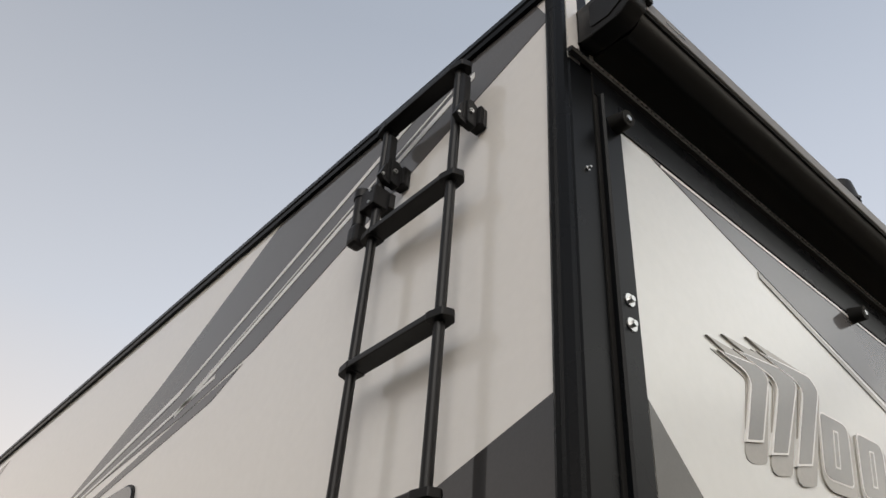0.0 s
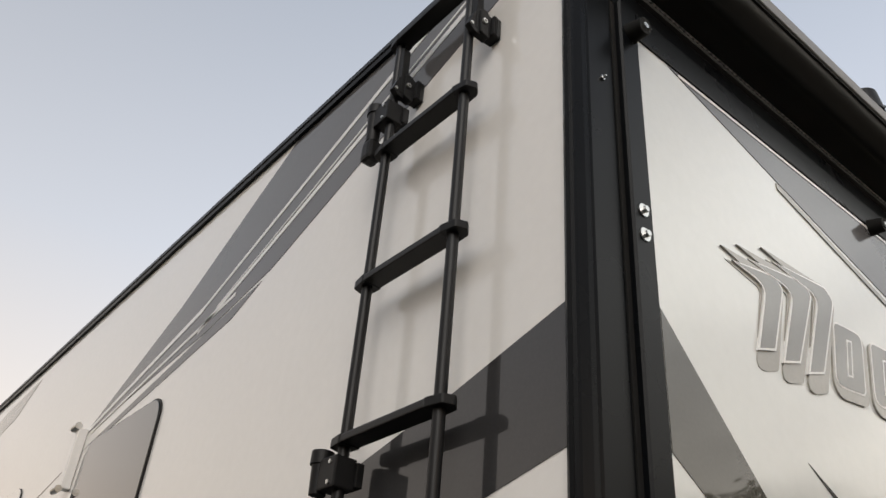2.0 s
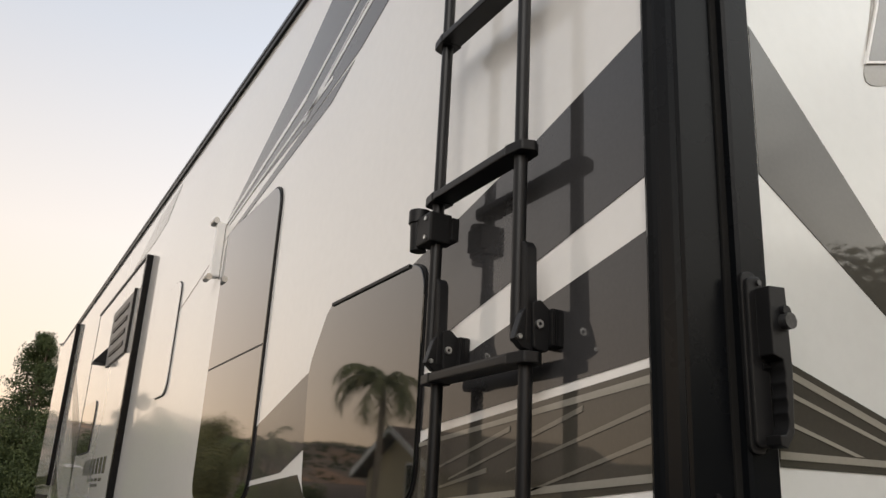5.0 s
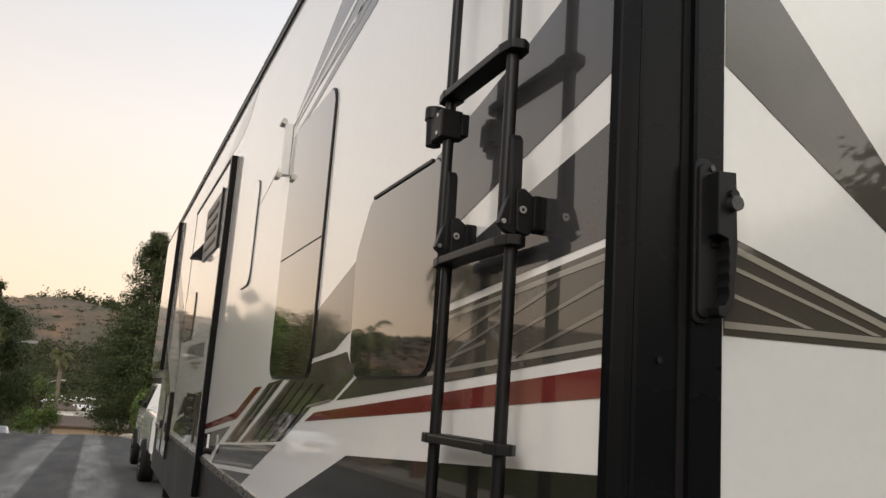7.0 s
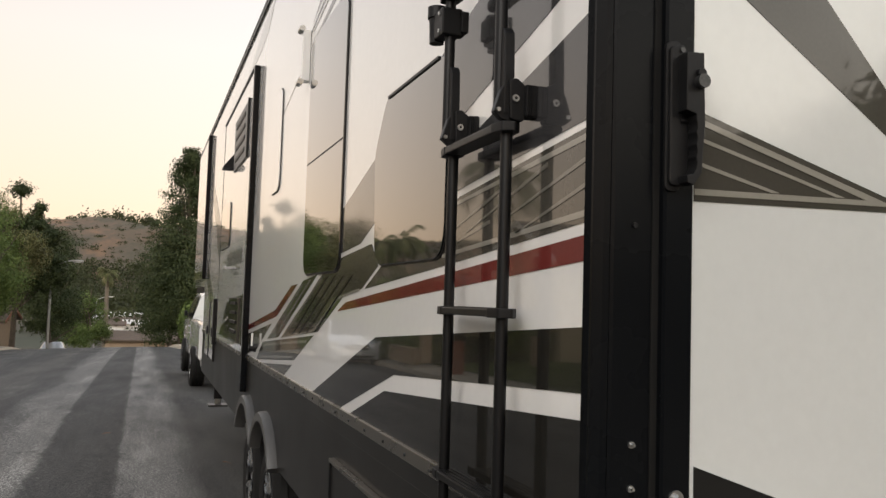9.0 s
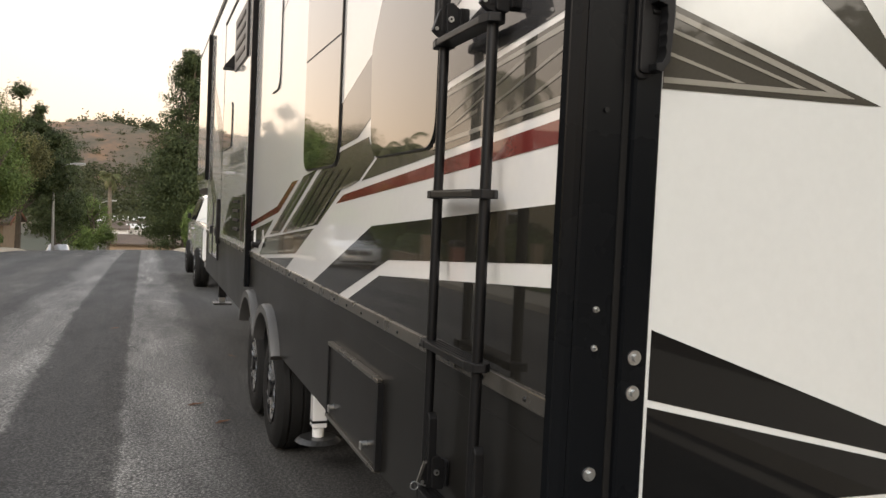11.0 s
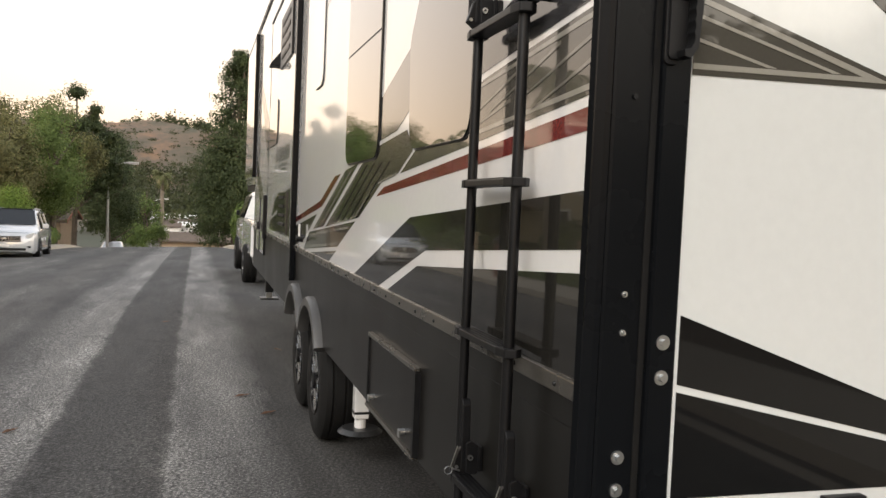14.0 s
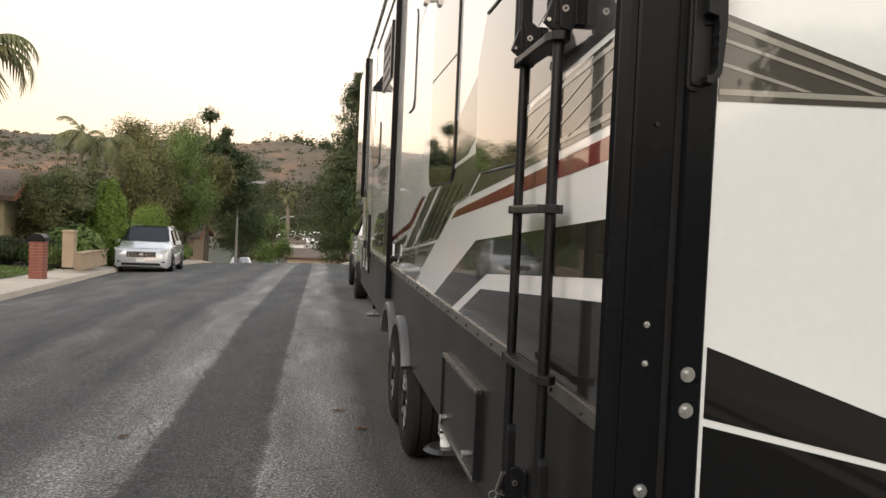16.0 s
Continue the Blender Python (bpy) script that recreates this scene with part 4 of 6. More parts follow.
CAR_GLASS = mat("dark_car_glass", (0.012, 0.013, 0.014), rough=0.08, spread=0.02, scale=1, spec=0.35)
CAR_TOP = mat("dark_roof_glass", (0.02, 0.02, 0.022), rough=0.15, spread=0.02, scale=1, spec=0.3)


def foliage(name, a, b, c):
    """Leaves whose green changes a little from leaf to leaf and more from bough to bough; some light shines through."""
    m = bpy.data.materials.new(name)
    m.use_nodes = True
    n, l = m.node_tree.nodes, m.node_tree.links
    p = n["Principled BSDF"]
    g, co, bough = n.new("ShaderNodeNewGeometry"), n.new("ShaderNodeTexCoord"), n.new("ShaderNodeTexNoise")
    bough.inputs["Scale"].default_value, bough.inputs["Detail"].default_value = 0.9, 3
    l.new(co.outputs["Object"], bough.inputs["Vector"])
    mx = n.new("ShaderNodeMath")
    mx.operation, mx.inputs[1].default_value = "MULTIPLY_ADD", 0.45
    wide = n.new("ShaderNodeMapRange")
    wide.inputs["From Min"].default_value, wide.inputs["From Max"].default_value = 0.3, 0.7
    wide.inputs["To Max"].default_value = 0.55
    l.new(bough.outputs[0], wide.inputs["Value"])
    l.new(g.outputs["Random Per Island"], mx.inputs[0])
    l.new(wide.outputs[0], mx.inputs[2])
    r = ramp(n, [(0.0, a), (0.5, b), (1.0, c)])
    l.new(mx.outputs[0], r.inputs[0])
    l.new(r.outputs[0], p.inputs["Base Color"])
    p.inputs["Roughness"].default_value = 0.6
    p.inputs["Specular IOR Level"].default_value = 0.25
    through_leaf, both_ways = n.new("ShaderNodeBsdfTranslucent"), n.new("ShaderNodeMixShader")
    l.new(r.outputs[0], through_leaf.inputs[0])
    both_ways.inputs[0].default_value = 0.25
    l.new(p.outputs[0], both_ways.inputs[1])
    l.new(through_leaf.outputs[0], both_ways.inputs[2])
    l.new(both_ways.outputs[0], n["Material Output"].inputs[0])
    return m


PINE = foliage("dark_conifer_leaves", (0.028, 0.040, 0.016), (0.056, 0.075, 0.028), (0.115, 0.135, 0.054))
BROAD = foliage("mid_green_leaves", (0.050, 0.078, 0.022), (0.105, 0.150, 0.040), (0.20, 0.25, 0.070))
OLIVE = foliage("olive_leaves", (0.075, 0.078, 0.032), (0.145, 0.142, 0.056), (0.26, 0.235, 0.10))
MAGNOLIA = foliage("dark_glossy_leaves", (0.045, 0.060, 0.022), (0.095, 0.112, 0.042), (0.22, 0.19, 0.085))
BRIGHT = foliage("bright_shrub_leaves", (0.075, 0.130, 0.020), (0.135, 0.20, 0.032), (0.26, 0.32, 0.06))
FROND = foliage("palm_fronds", (0.085, 0.10, 0.040), (0.14, 0.15, 0.065), (0.24, 0.21, 0.11))
BRUSH = foliage("hill_brush_leaves", (0.036, 0.044, 0.018), (0.05, 0.058, 0.024), (0.065, 0.072, 0.03))


def asphalt_lanes():
    """Worn asphalt: pale strips along the wheel tracks with sharp seams, dark sealed strips between, coarse grit and cracks."""
    m = ASPHALT
    n, l = m.node_tree.nodes, m.node_tree.links
    p = n["Principled BSDF"]
    co = n.new("ShaderNodeTexCoord")
    sep = n.new("ShaderNodeSeparateXYZ")
    l.new(co.outputs["Object"], sep.inputs[0])
    wob = n.new("ShaderNodeTexNoise")
    wob.inputs["Scale"].default_value, wob.inputs["Detail"].default_value = 1.6, 6
    l.new(co.outputs["Object"], wob.inputs["Vector"])
    add = n.new("ShaderNodeMath")
    add.operation = "MULTIPLY_ADD"
    add.inputs[1].default_value = 0.16
    wob.inputs["Roughness"].default_value = 0.68
    l.new(wob.outputs[0], add.inputs[0])
    l.new(sep.outputs["X"], add.inputs[2])
    rng = n.new("ShaderNodeMapRange")
    rng.inputs["From Min"].default_value, rng.inputs["From Max"].default_value = -6.0, 2.0
    l.new(add.outputs[0], rng.inputs["Value"])
    u = lambda x: (x + 0.08 + 6.0) / 8.0
    d, q, e = (0.046, 0.045, 0.0437), (0.150, 0.146, 0.140), (0.086, 0.083, 0.079)
    r = ramp(n, [(0.0, (0.085, 0.08, 0.074)), (u(-5.2), e), (u(-4.0), d), (u(-3.3), (0.080, 0.076, 0.071)), (u(-2.6), d), (u(-2.1), q), (u(-1.70), q), (u(-1.665), d), (u(-1.2), d), (u(-0.93), (0.042, 0.04, 0.038)), (u(-0.905), q), (u(-0.42), q), (u(-0.14), (0.045, 0.043, 0.04)), (u(0.4), d), (u(1.8), d)])
    l.new(rng.outputs[0], r.inputs[0])
    grit = n.new("ShaderNodeTexNoise")
    grit.inputs["Scale"].default_value, grit.inputs["Detail"].default_value, grit.inputs["Roughness"].default_value = 50.0, 5, 0.85
    patch = n.new("ShaderNodeTexNoise")
    patch.inputs["Scale"].default_value, patch.inputs["Detail"].default_value = 0.9, 7
    stretch = n.new("ShaderNodeMapping")
    stretch.inputs["Scale"].default_value = (2.6, 0.5, 1.0)
    l.new(co.outputs["Object"], stretch.inputs["Vector"])
    l.new(co.outputs["Object"], grit.inputs["Vector"])
    l.new(stretch.outputs[0], patch.inputs["Vector"])
    gr = ramp(n, [(0.41, (0.25, 0.25, 0.25)), (0.5, (0.75, 0.75, 0.75)), (0.56, (1.7, 1.69, 1.66)), (0.63, (3.4, 3.36, 3.3))])
    pr = ramp(n, [(0.32, (0.55, 0.55, 0.55)), (0.46, (0.9, 0.9, 0.9)), (0.54, (1.02, 1.02, 1.01)), (0.68, (1.5, 1.5, 1.48))])
    l.new(grit.outputs[0], gr.inputs[0])
    l.new(patch.outputs[0], pr.inputs[0])
    m1, m2, m3 = (n.new("ShaderNodeMixRGB") for _ in range(3))
    for k in (m1, m2, m3):
        k.blend_type, k.inputs[0].default_value = "MULTIPLY", 1.0
    l.new(r.outputs[0], m1.inputs[1])
    l.new(gr.outputs[0], m1.inputs[2])
    l.new(m1.outputs[0], m2.inputs[1])
    l.new(pr.outputs[0], m2.inputs[2])
    crack = n.new("ShaderNodeTexVoronoi")
    crack.feature = "DISTANCE_TO_EDGE"
    crack.inputs["Scale"].default_value = 0.42
    warp = n.new("ShaderNodeMixRGB")
    warp.blend_type, warp.inputs[0].default_value = "ADD", 0.35
    l.new(co.outputs["Object"], warp.inputs[1])
    l.new(wob.outputs[1], warp.inputs[2])
    l.new(warp.outputs[0], crack.inputs["Vector"])
    cr = ramp(n, [(0.0, (0.45, 0.45, 0.45)), (0.005, (1, 1, 1))])
    l.new(crack.outputs["Distance"], cr.inputs[0])
    l.new(m2.outputs[0], m3.inputs[1])
    l.new(cr.outputs[0], m3.inputs[2])
    l.new(m3.outputs[0], p.inputs["Base Color"])


asphalt_lanes()


def curb_right(y):
    return 3.2 - 0.085 * max(0.0, y - 20.0)


def fall(y):
    return road_z(0.0, y)


# kerbs and pavements follow the street
YK = [y for y in YS if y <= 90]


def kerbed(name, side, label):
    bm = bmesh.new()
    rows = []
    for y in YK:
        c = curb_left(y) if side < 0 else curb_right(y)
        z = road_z(c, y)
        prof = [(c - side * 0.32, z + 0.006), (c - side * 0.02, z - 0.004), (c, z + 0.13), (c + side * 0.14, z + 0.145), (c + side * 1.5, z + 0.17), (c + side * 1.5, z - 0.2)]
        rows.append([bm.verts.new((x, y, h)) for x, h in prof])
    for a, b in zip(rows, rows[1:]):
        for i in range(5):
            bm.faces.new((a[i], a[i + 1], b[i + 1], b[i]))
    return tagged(part(name, bm, CONCRETE), label, "pavement", kind="structure")


kerbed("pavement_left", -1, "pale concrete kerb, gutter and pavement")
kerbed("pavement_right", 1, "pale concrete kerb and pavement behind the trailer")


def ground_z(x, y):
    r = math.hypot(x, y)
    cl, cr = curb_left(y), curb_right(y)
    z = fall(y)
    if x < cl - 1.4:
        z = road_z(cl, y) + 0.10 + 0.045 * min(cl - 1.4 - x, 12.0)
    elif x > cr + 1.4:
        z = road_z(cr, y) + 0.10 + 0.02 * min(x - cr - 1.4, 12.0)
    else:
        z = z - 0.6
    if r > 120:
        t = min(1.0, (r - 120) / 130)
        z = z * (1 - t) - 7.0 * t
    if r > 250:
        t = min(1.0, (r - 250) / 420)
        t = t * t * (3 - 2 * t)
        n = noise.noise(Vector((x / 190, y / 190, 0.3))) * 9 + noise.noise(Vector((x / 70, y / 70, 1.7))) * 6 + noise.noise(Vector((x / 28, y / 28, 2.7))) * 2.5
        az = math.atan2(x, y)
        ridge = 58 + 7 * math.sin(az * 5 + 0.9)
        z += t * (ridge + n * min(1, t * 2))
        if r > 900:
            z -= (r - 900) * 0.12
    return z


def place_z(x, y):
    """The height on which a thing stands: the pavement beside the kerb, the garden beyond."""
    cl, cr = curb_left(y), curb_right(y)
    if cl - 1.4 <= x < cl:
        return road_z(cl, y) + 0.15
    if cr < x <= cr + 1.4:
        return road_z(cr, y) + 0.15
    return ground_z(x, y)


RADII = [0.5, 2, 3.5, 5, 6.5, 8, 9.5, 11, 13, 15, 17, 19, 22, 25, 28, 31, 34, 38, 42, 46, 50, 55, 60, 66, 74, 84, 96, 110, 130, 160, 200, 250, 290, 330, 370, 410, 450, 490, 530, 570, 610, 650, 690, 740, 800, 900, 1200, 2500, 4500]
bm = bmesh.new()
NA = 420
grid = [[bm.verts.new((r * math.sin(2 * math.pi * k / NA), r * math.cos(2 * math.pi * k / NA), ground_z(r * math.sin(2 * math.pi * k / NA), r * math.cos(2 * math.pi * k / NA)))) for k in range(NA)] for r in RADII]
for a, b in zip(grid, grid[1:]):
    for k in range(NA):
        bm.faces.new((a[k], a[(k + 1) % NA], b[(k + 1) % NA], b[k]))


def hill_material():
    m = mat("dry_hillside", (0.24, 0.17, 0.095), (0.10, 0.10, 0.05), rough=0.95, scale=0.02, fine=0.12)
    n, l = m.node_tree.nodes, m.node_tree.links
    co = n.new("ShaderNodeTexCoord")
    t1, t2 = n.new("ShaderNodeTexNoise"), n.new("ShaderNodeTexNoise")
    t1.inputs["Scale"].default_value, t1.inputs["Detail"].default_value, t1.inputs["Roughness"].default_value = 0.03, 11, 0.70
    t2.inputs["Scale"].default_value, t2.inputs["Detail"].default_value = 0.006, 4
    tall = n.new("ShaderNodeMapping")
    tall.inputs["Scale"].default_value = (1.0, 0.3, 1.0)
    l.new(co.outputs["Object"], tall.inputs["Vector"])
    for t in (t1, t2):
        l.new(tall.outputs[0], t.inputs["Vector"])
    r1 = ramp(n, [(0.40, (0.058, 0.060, 0.034)), (0.47, (0.092, 0.078, 0.050)), (0.54, (0.125, 0.092, 0.062)), (0.62, (0.205, 0.125, 0.070))])
    r2 = ramp(n, [(0.38, (0.6, 0.68, 0.68)), (0.62, (1.15, 1.0, 0.92))])
    l.new(t1.outputs[0], r1.inputs[0])
    l.new(t2.outputs[0], r2.inputs[0])
    mx = n.new("ShaderNodeMixRGB")
    mx.blend_type, mx.inputs[0].default_value = "MULTIPLY", 1.0
    l.new(r1.outputs[0], mx.inputs[1])
    l.new(r2.outputs[0], mx.inputs[2])
    l.new(mx.outputs[0], n["Principled BSDF"].inputs["Base Color"])
    return m


ground = tagged(part("ground", bm, hill_material(), smooth=True), "dry brown hillsides with dark brush round the street", "ground", kind="structure")


# ---- plants ----
def leaf_cloud(points, sizes, rng, normals=None, loose=0.4):
    """Vertices and faces of small pointed leaves, one at each point, facing along the normals or turned at random."""
    n = len(points)
    up = rng.normal(size=(n, 3))
    if normals is not None:
        up = normals + up * loose
    up /= np.linalg.norm(up, axis=1)[:, None]
    d = np.cross(up, rng.normal(size=(n, 3)))
    d /= np.linalg.norm(d, axis=1)[:, None] + 1e-9
    s = np.cross(up, d)
    L, W = sizes[:, None] * d, sizes[:, None] * s * 0.5
    v = np.stack([points - L * 0.5, points + W * 0.6, points + L * 0.5, points - W * 0.6], 1).reshape(-1, 3)
    f = np.arange(4 * n).reshape(-1, 4)
    return v, f


def cloud_mesh(name, v, f, material):
    me = bpy.data.meshes.new(name)
    me.from_pydata(v.tolist(), [], f.tolist())
    me.materials.append(material)
    me.update()
    return me


def unit(v):
    return v / (np.linalg.norm(v, axis=-1, keepdims=True) + 1e-9)


def clumps(rng, centre, radii, count, per, clump_r, leaf, shape="round"):
    """Leaf points in clumps, with the way each leaf faces: over the lobes of a crown, or along the boughs of a conifer."""
    pts, size, face, radii, centre = [], [], [], np.array(radii, float), np.array(centre, float)
    lobes = []
    for k in range(15):
        u = unit(rng.normal(size=3))
        lobes.append((centre + u * radii * rng.uniform(0.50, 0.86), rng.uniform(0.22, 0.42)))
    for k in range(count):
        u = unit(rng.normal(size=3))
        r = clump_r * rng.uniform(0.5, 1.2)
        if shape == "cone":
            # boughs in loose whorls: wide about the middle, ragged towards a narrow top
            bough = k // 3
            b = np.random.default_rng(900 + bough)
            h = (b.uniform(0, 1) * 0.97 + 0.02)
            a = b.uniform(0, 2 * math.pi)
            wide = min(1.0, 0.72 + 0.8 * h) * (1 - h) ** 0.62 * 1.45 * b.uniform(0.62, 1.0)
            t = 1.0 - 0.28 * (k % 3) * b.uniform(0.7, 1.2)
            q = centre + np.array([radii[0] * wide * t * math.cos(a), radii[1] * wide * t * math.sin(a), radii[2] * (2 * h - 1) + 0.25 * t * radii[0] * wide * 0.5])
            r *= 0.75 + 0.5 * (1 - h)
            squash = np.array([1, 1, 0.7])
        else:
            c, s = lobes[k % 15]
            q = c + u * radii * s * rng.uniform(0.5, 1.05)
            squash = np.array([1, 1, 0.7])
        off = np.clip(rng.normal(size=(per, 3)), -1.6, 1.6) * r * squash
        pts.append(q + off)
        face.append(unit(unit(off) * 0.7 + unit((q - centre) / radii) * 0.6 + np.array([0, 0, 0.35])))
        size.append(leaf * rng.uniform(0.6, 1.4, per))
    return np.concatenate(pts), np.concatenate(size), np.concatenate(face)


def limb_tree(name, at, height, crown_base, radii, material, seed, label, leaf=0.22, count=170, per=34, clump=0.42, trunk_r=0.2, shape="round", category="tree"):
    count, per, leaf = int(count * 1.5), int(per * 3.2), leaf * 0.58
    rng = np.random.default_rng(seed)
    z0 = place_z(at[0], at[1]) - 0.05
    t = thing(name, (at[0], at[1], z0), label, category)
    bm = bmesh.new()
    prev, pr = Vector((0, 0, 0)), trunk_r
    top = height * (0.93 if shape == "cone" else 0.72)
    for k in range(1, 6):
        q = Vector((rng.normal() * 0.09 * k, rng.normal() * 0.09 * k, top * k / 5))
        r = trunk_r * (1 - 0.8 * k / 5)
        rod(bm, prev, q, pr, 9, r)
        prev, pr = q, r
    part("trunk", bm, BARK, t, smooth=True)
    bm = bmesh.new()
    for k in range(12):
        h = crown_base + (height * 0.9 - crown_base) * (k + 0.5) / 12
        a = k * 2.4 + rng.uniform(-0.3, 0.3)
        reach = 0.75 * (1 - 0.55 * k / 12 if shape == "round" else 1 - 0.92 * k / 12)
        q = Vector((math.cos(a) * radii[0] * reach, math.sin(a) * radii[1] * reach, min(height * 0.95, h + 0.12 * height)))
        rod(bm, (0, 0, min(h * 0.85, top * 0.95)), q, trunk_r * 0.32, 6, 0.02)
    part("branch_frame", bm, BARK, t)
    cz = (height + crown_base) / 2
    p, s, face = clumps(rng, (0, 0, cz), (radii[0], radii[1], (height - crown_base) / 2), count, per, clump, leaf, shape)
    v, f = leaf_cloud(p, s, rng, face)
    c = new("crown", cloud_mesh("crown", v, f, material))
    c.parent = t
    return t


def shrub(name, at, radii, material, seed, label, leaf=0.12, n=3800, z=None, cone=False):
    """A dense clipped or loose shrub: short stems and many leaves close to its surface."""
    rng, n = np.random.default_rng(seed), int(n * 1.7)
    t = thing(name, (at[0], at[1], place_z(*at) if z is None else z), label, "shrub")
    bm = bmesh.new()
    for k in range(5):
        a = k * 1.3
        rod(bm, (0.05 * math.cos(a), 0.05 * math.sin(a), -0.05), (radii[0] * 0.5 * math.cos(a), radii[1] * 0.5 * math.sin(a), radii[2] * 1.1), 0.03, 6, 0.01)
    part("stems", bm, BARK, t)
    u = rng.normal(size=(n, 3))
    u /= np.linalg.norm(u, axis=1)[:, None]
    bump = np.array([noise.noise(Vector(w * 2.2 + seed * 3.1)) for w in u])
    rad = (1 + 0.16 * bump) * rng.uniform(0.0, 1.0, n) ** 0.22
    p = u * rad[:, None] * np.array(radii)
    if cone:
        h = (p[:, 2] / radii[2] + 1) / 2
        p[:, :2] *= (1.15 - 0.55 * h)[:, None]
    p[:, 2] += radii[2] * 0.95
    v, f = leaf_cloud(p, leaf * 0.8 * rng.uniform(0.6, 1.4, n), rng, u + np.array([0, 0, 0.25]))
    c = new("leaves", cloud_mesh("leaves", v, f, material))
    c.parent = t
    return t


def palm(name, at, height, spread, fronds, seed, label, trunk_r=0.16, droop=1.0):
    rng = np.random.default_rng(seed)
    z0 = place_z(*at) - 0.05
    t = thing(name, (at[0], at[1], z0), label, "palm tree")
    bm = bmesh.new()
    prev, pr = Vector((0, 0, 0)), trunk_r * 1.25
    for k in range(1, 9):
        q = Vector((0.05 * math.sin(k * 0.7), 0.04 * math.cos(k * 0.5), height * k / 8))
        r = trunk_r * (1.15 - 0.45 * k / 8)
        rod(bm, prev, q, pr, 10, r)
        prev, pr = q, r
    part("trunk", bm, PALM_BARK, t, smooth=True)
    vs, fs = [], []
    for k in range(fronds):
        a = k * 2.399 + rng.uniform(-0.2, 0.2)
        up = rng.uniform(-0.55, 1.15)
        length = spread * rng.uniform(0.8, 1.1)
        side = np.array([-math.sin(a), math.cos(a), 0.0])
        pos, n = np.array(prev), 18
        ang = up
        for j in range(n):
            stepv = np.array([math.cos(a) * math.cos(ang), math.sin(a) * math.cos(ang), math.sin(ang)]) * length / n
            nxt = pos + stepv
            ang -= droop * 0.115 * (0.5 + j / n)
            for s in (-1, 1):
                w = spread * 0.26 * math.sin(math.pi * (j + 1.2) / (n + 1.5)) + 0.03
                tip = (pos + nxt) / 2 + s * side * w * 0.8 + stepv * 2.0 + np.array([0, 0, -w * 0.75 * rng.uniform(0.6, 1.3)])
                i = len(vs)
                vs += [pos, nxt, tip]
                fs.append([i, i + 1, i + 2])
            i = len(vs)
            vs += [pos + side * 0.02, pos - side * 0.02, nxt - side * 0.02, nxt + side * 0.02]
            fs.append([i, i + 1, i + 2, i + 3])
            pos = nxt
    me = bpy.data.meshes.new("fronds")
    me.from_pydata([tuple(map(float, q)) for q in vs], [], fs)
    me.materials.append(FROND)
    c = new("fronds", me)
    c.parent = t
    return t


# street trees, farther ones first
limb_tree("street_tree", (-11.5, 52), 9.2, 1.6, (3.1, 3.0), OLIVE, 3, "broad olive-green tree beside the street", leaf=0.20, count=230, trunk_r=0.24)
limb_tree("street_tree", (-9.9, 57), 10.2, 1.8, (3.2, 3.2), OLIVE, 4, "tall olive-green tree with an open crown", leaf=0.22, count=210, trunk_r=0.22)
limb_tree("street_tree", (-8.1, 47.5), 7.3, 1.6, (2.0, 2.2), BROAD, 5, "leafy mid-green street tree", leaf=0.18, count=220)
limb_tree("street_tree", (-9.9, 44.5), 6.2, 1.4, (1.7, 1.8), OLIVE, 17, "leafy green tree beside the palms", leaf=0.2, count=190)
limb_tree("street_tree", (-7.3, 68), 10.2, 1.0, (2.7, 2.7), PINE, 7, "dense dark green street tree", leaf=0.24, count=170)
limb_tree("street_tree", (-8.3, 86), 11.0, 1.5, (2.4, 2.6), PINE, 8, "dark green tree down the street", leaf=0.28, count=130)
limb_tree("street_tree", (-6.2, 96), 8.4, 0.8, (2.6, 2.6), BROAD, 9, "mid-green tree beyond the crest", leaf=0.30, count=120)
limb_tree("conifer", (1.85, 58), 14.0, 0.6, (2.75, 2.75), PINE, 11, "tall dark conifer beside the street", leaf=0.22, count=420, per=36, clump=0.40, trunk_r=0.26, shape="cone")
limb_tree("conifer", (3.6, 55), 11.5, 0.6, (2.8, 2.8), PINE, 12, "dark conifer behind the trailer", leaf=0.24, count=220, per=34, clump=0.42, shape="cone")
limb_tree("conifer", (1.5, 74), 10.0, 0.4, (2.3, 2.3), PINE, 13, "smaller dark conifer down the street", leaf=0.26, count=170, per=34, clump=0.4, shape="cone")
shrub("shrub", (1.9, 47), (0.8, 0.8, 1.3), BROAD, 21, "mid-green feathery shrub beside the conifer", leaf=0.2, n=1500)
limb_tree("garden_tree", (-10.1, 31), 4.3, 0.3, (1.6, 1.6), MAGNOLIA, 14, "dense dark magnolia in a front garden", leaf=0.15, count=240, per=36, clump=0.26, trunk_r=0.12)
shrub("shrub", (-8.5, 31), (0.78, 0.78, 1.70), BRIGHT, 22, "bright green dome-shaped clipped shrub", leaf=0.11, n=8000)
shrub("shrub", (-8.15, 37), (0.9, 0.9, 1.42), BRIGHT, 23, "rounded bright green clipped shrub", leaf=0.09, n=6500)
shrub("shrub", (-8.6, 27.0), (1.05, 0.9, 0.75), BROAD, 24, "low feathery green shrub", leaf=0.2, n=2200)
shrub("shrub", (-9.3, 26.8), (0.9, 0.8, 0.5), BROAD, 25, "low green hedge beside the brick pillar", leaf=0.13, n=2600)
shrub("shrub", (-11.0, 27.0), (1.0, 0.8, 0.5), PINE, 26, "dark low hedge in a front garden", leaf=0.13, n=2600)
shrub("shrub", (-12.0, 25.0), (1.3, 1.2, 0.9), BROAD, 27, "rounded green shrub in a garden", leaf=0.16, n=2600)
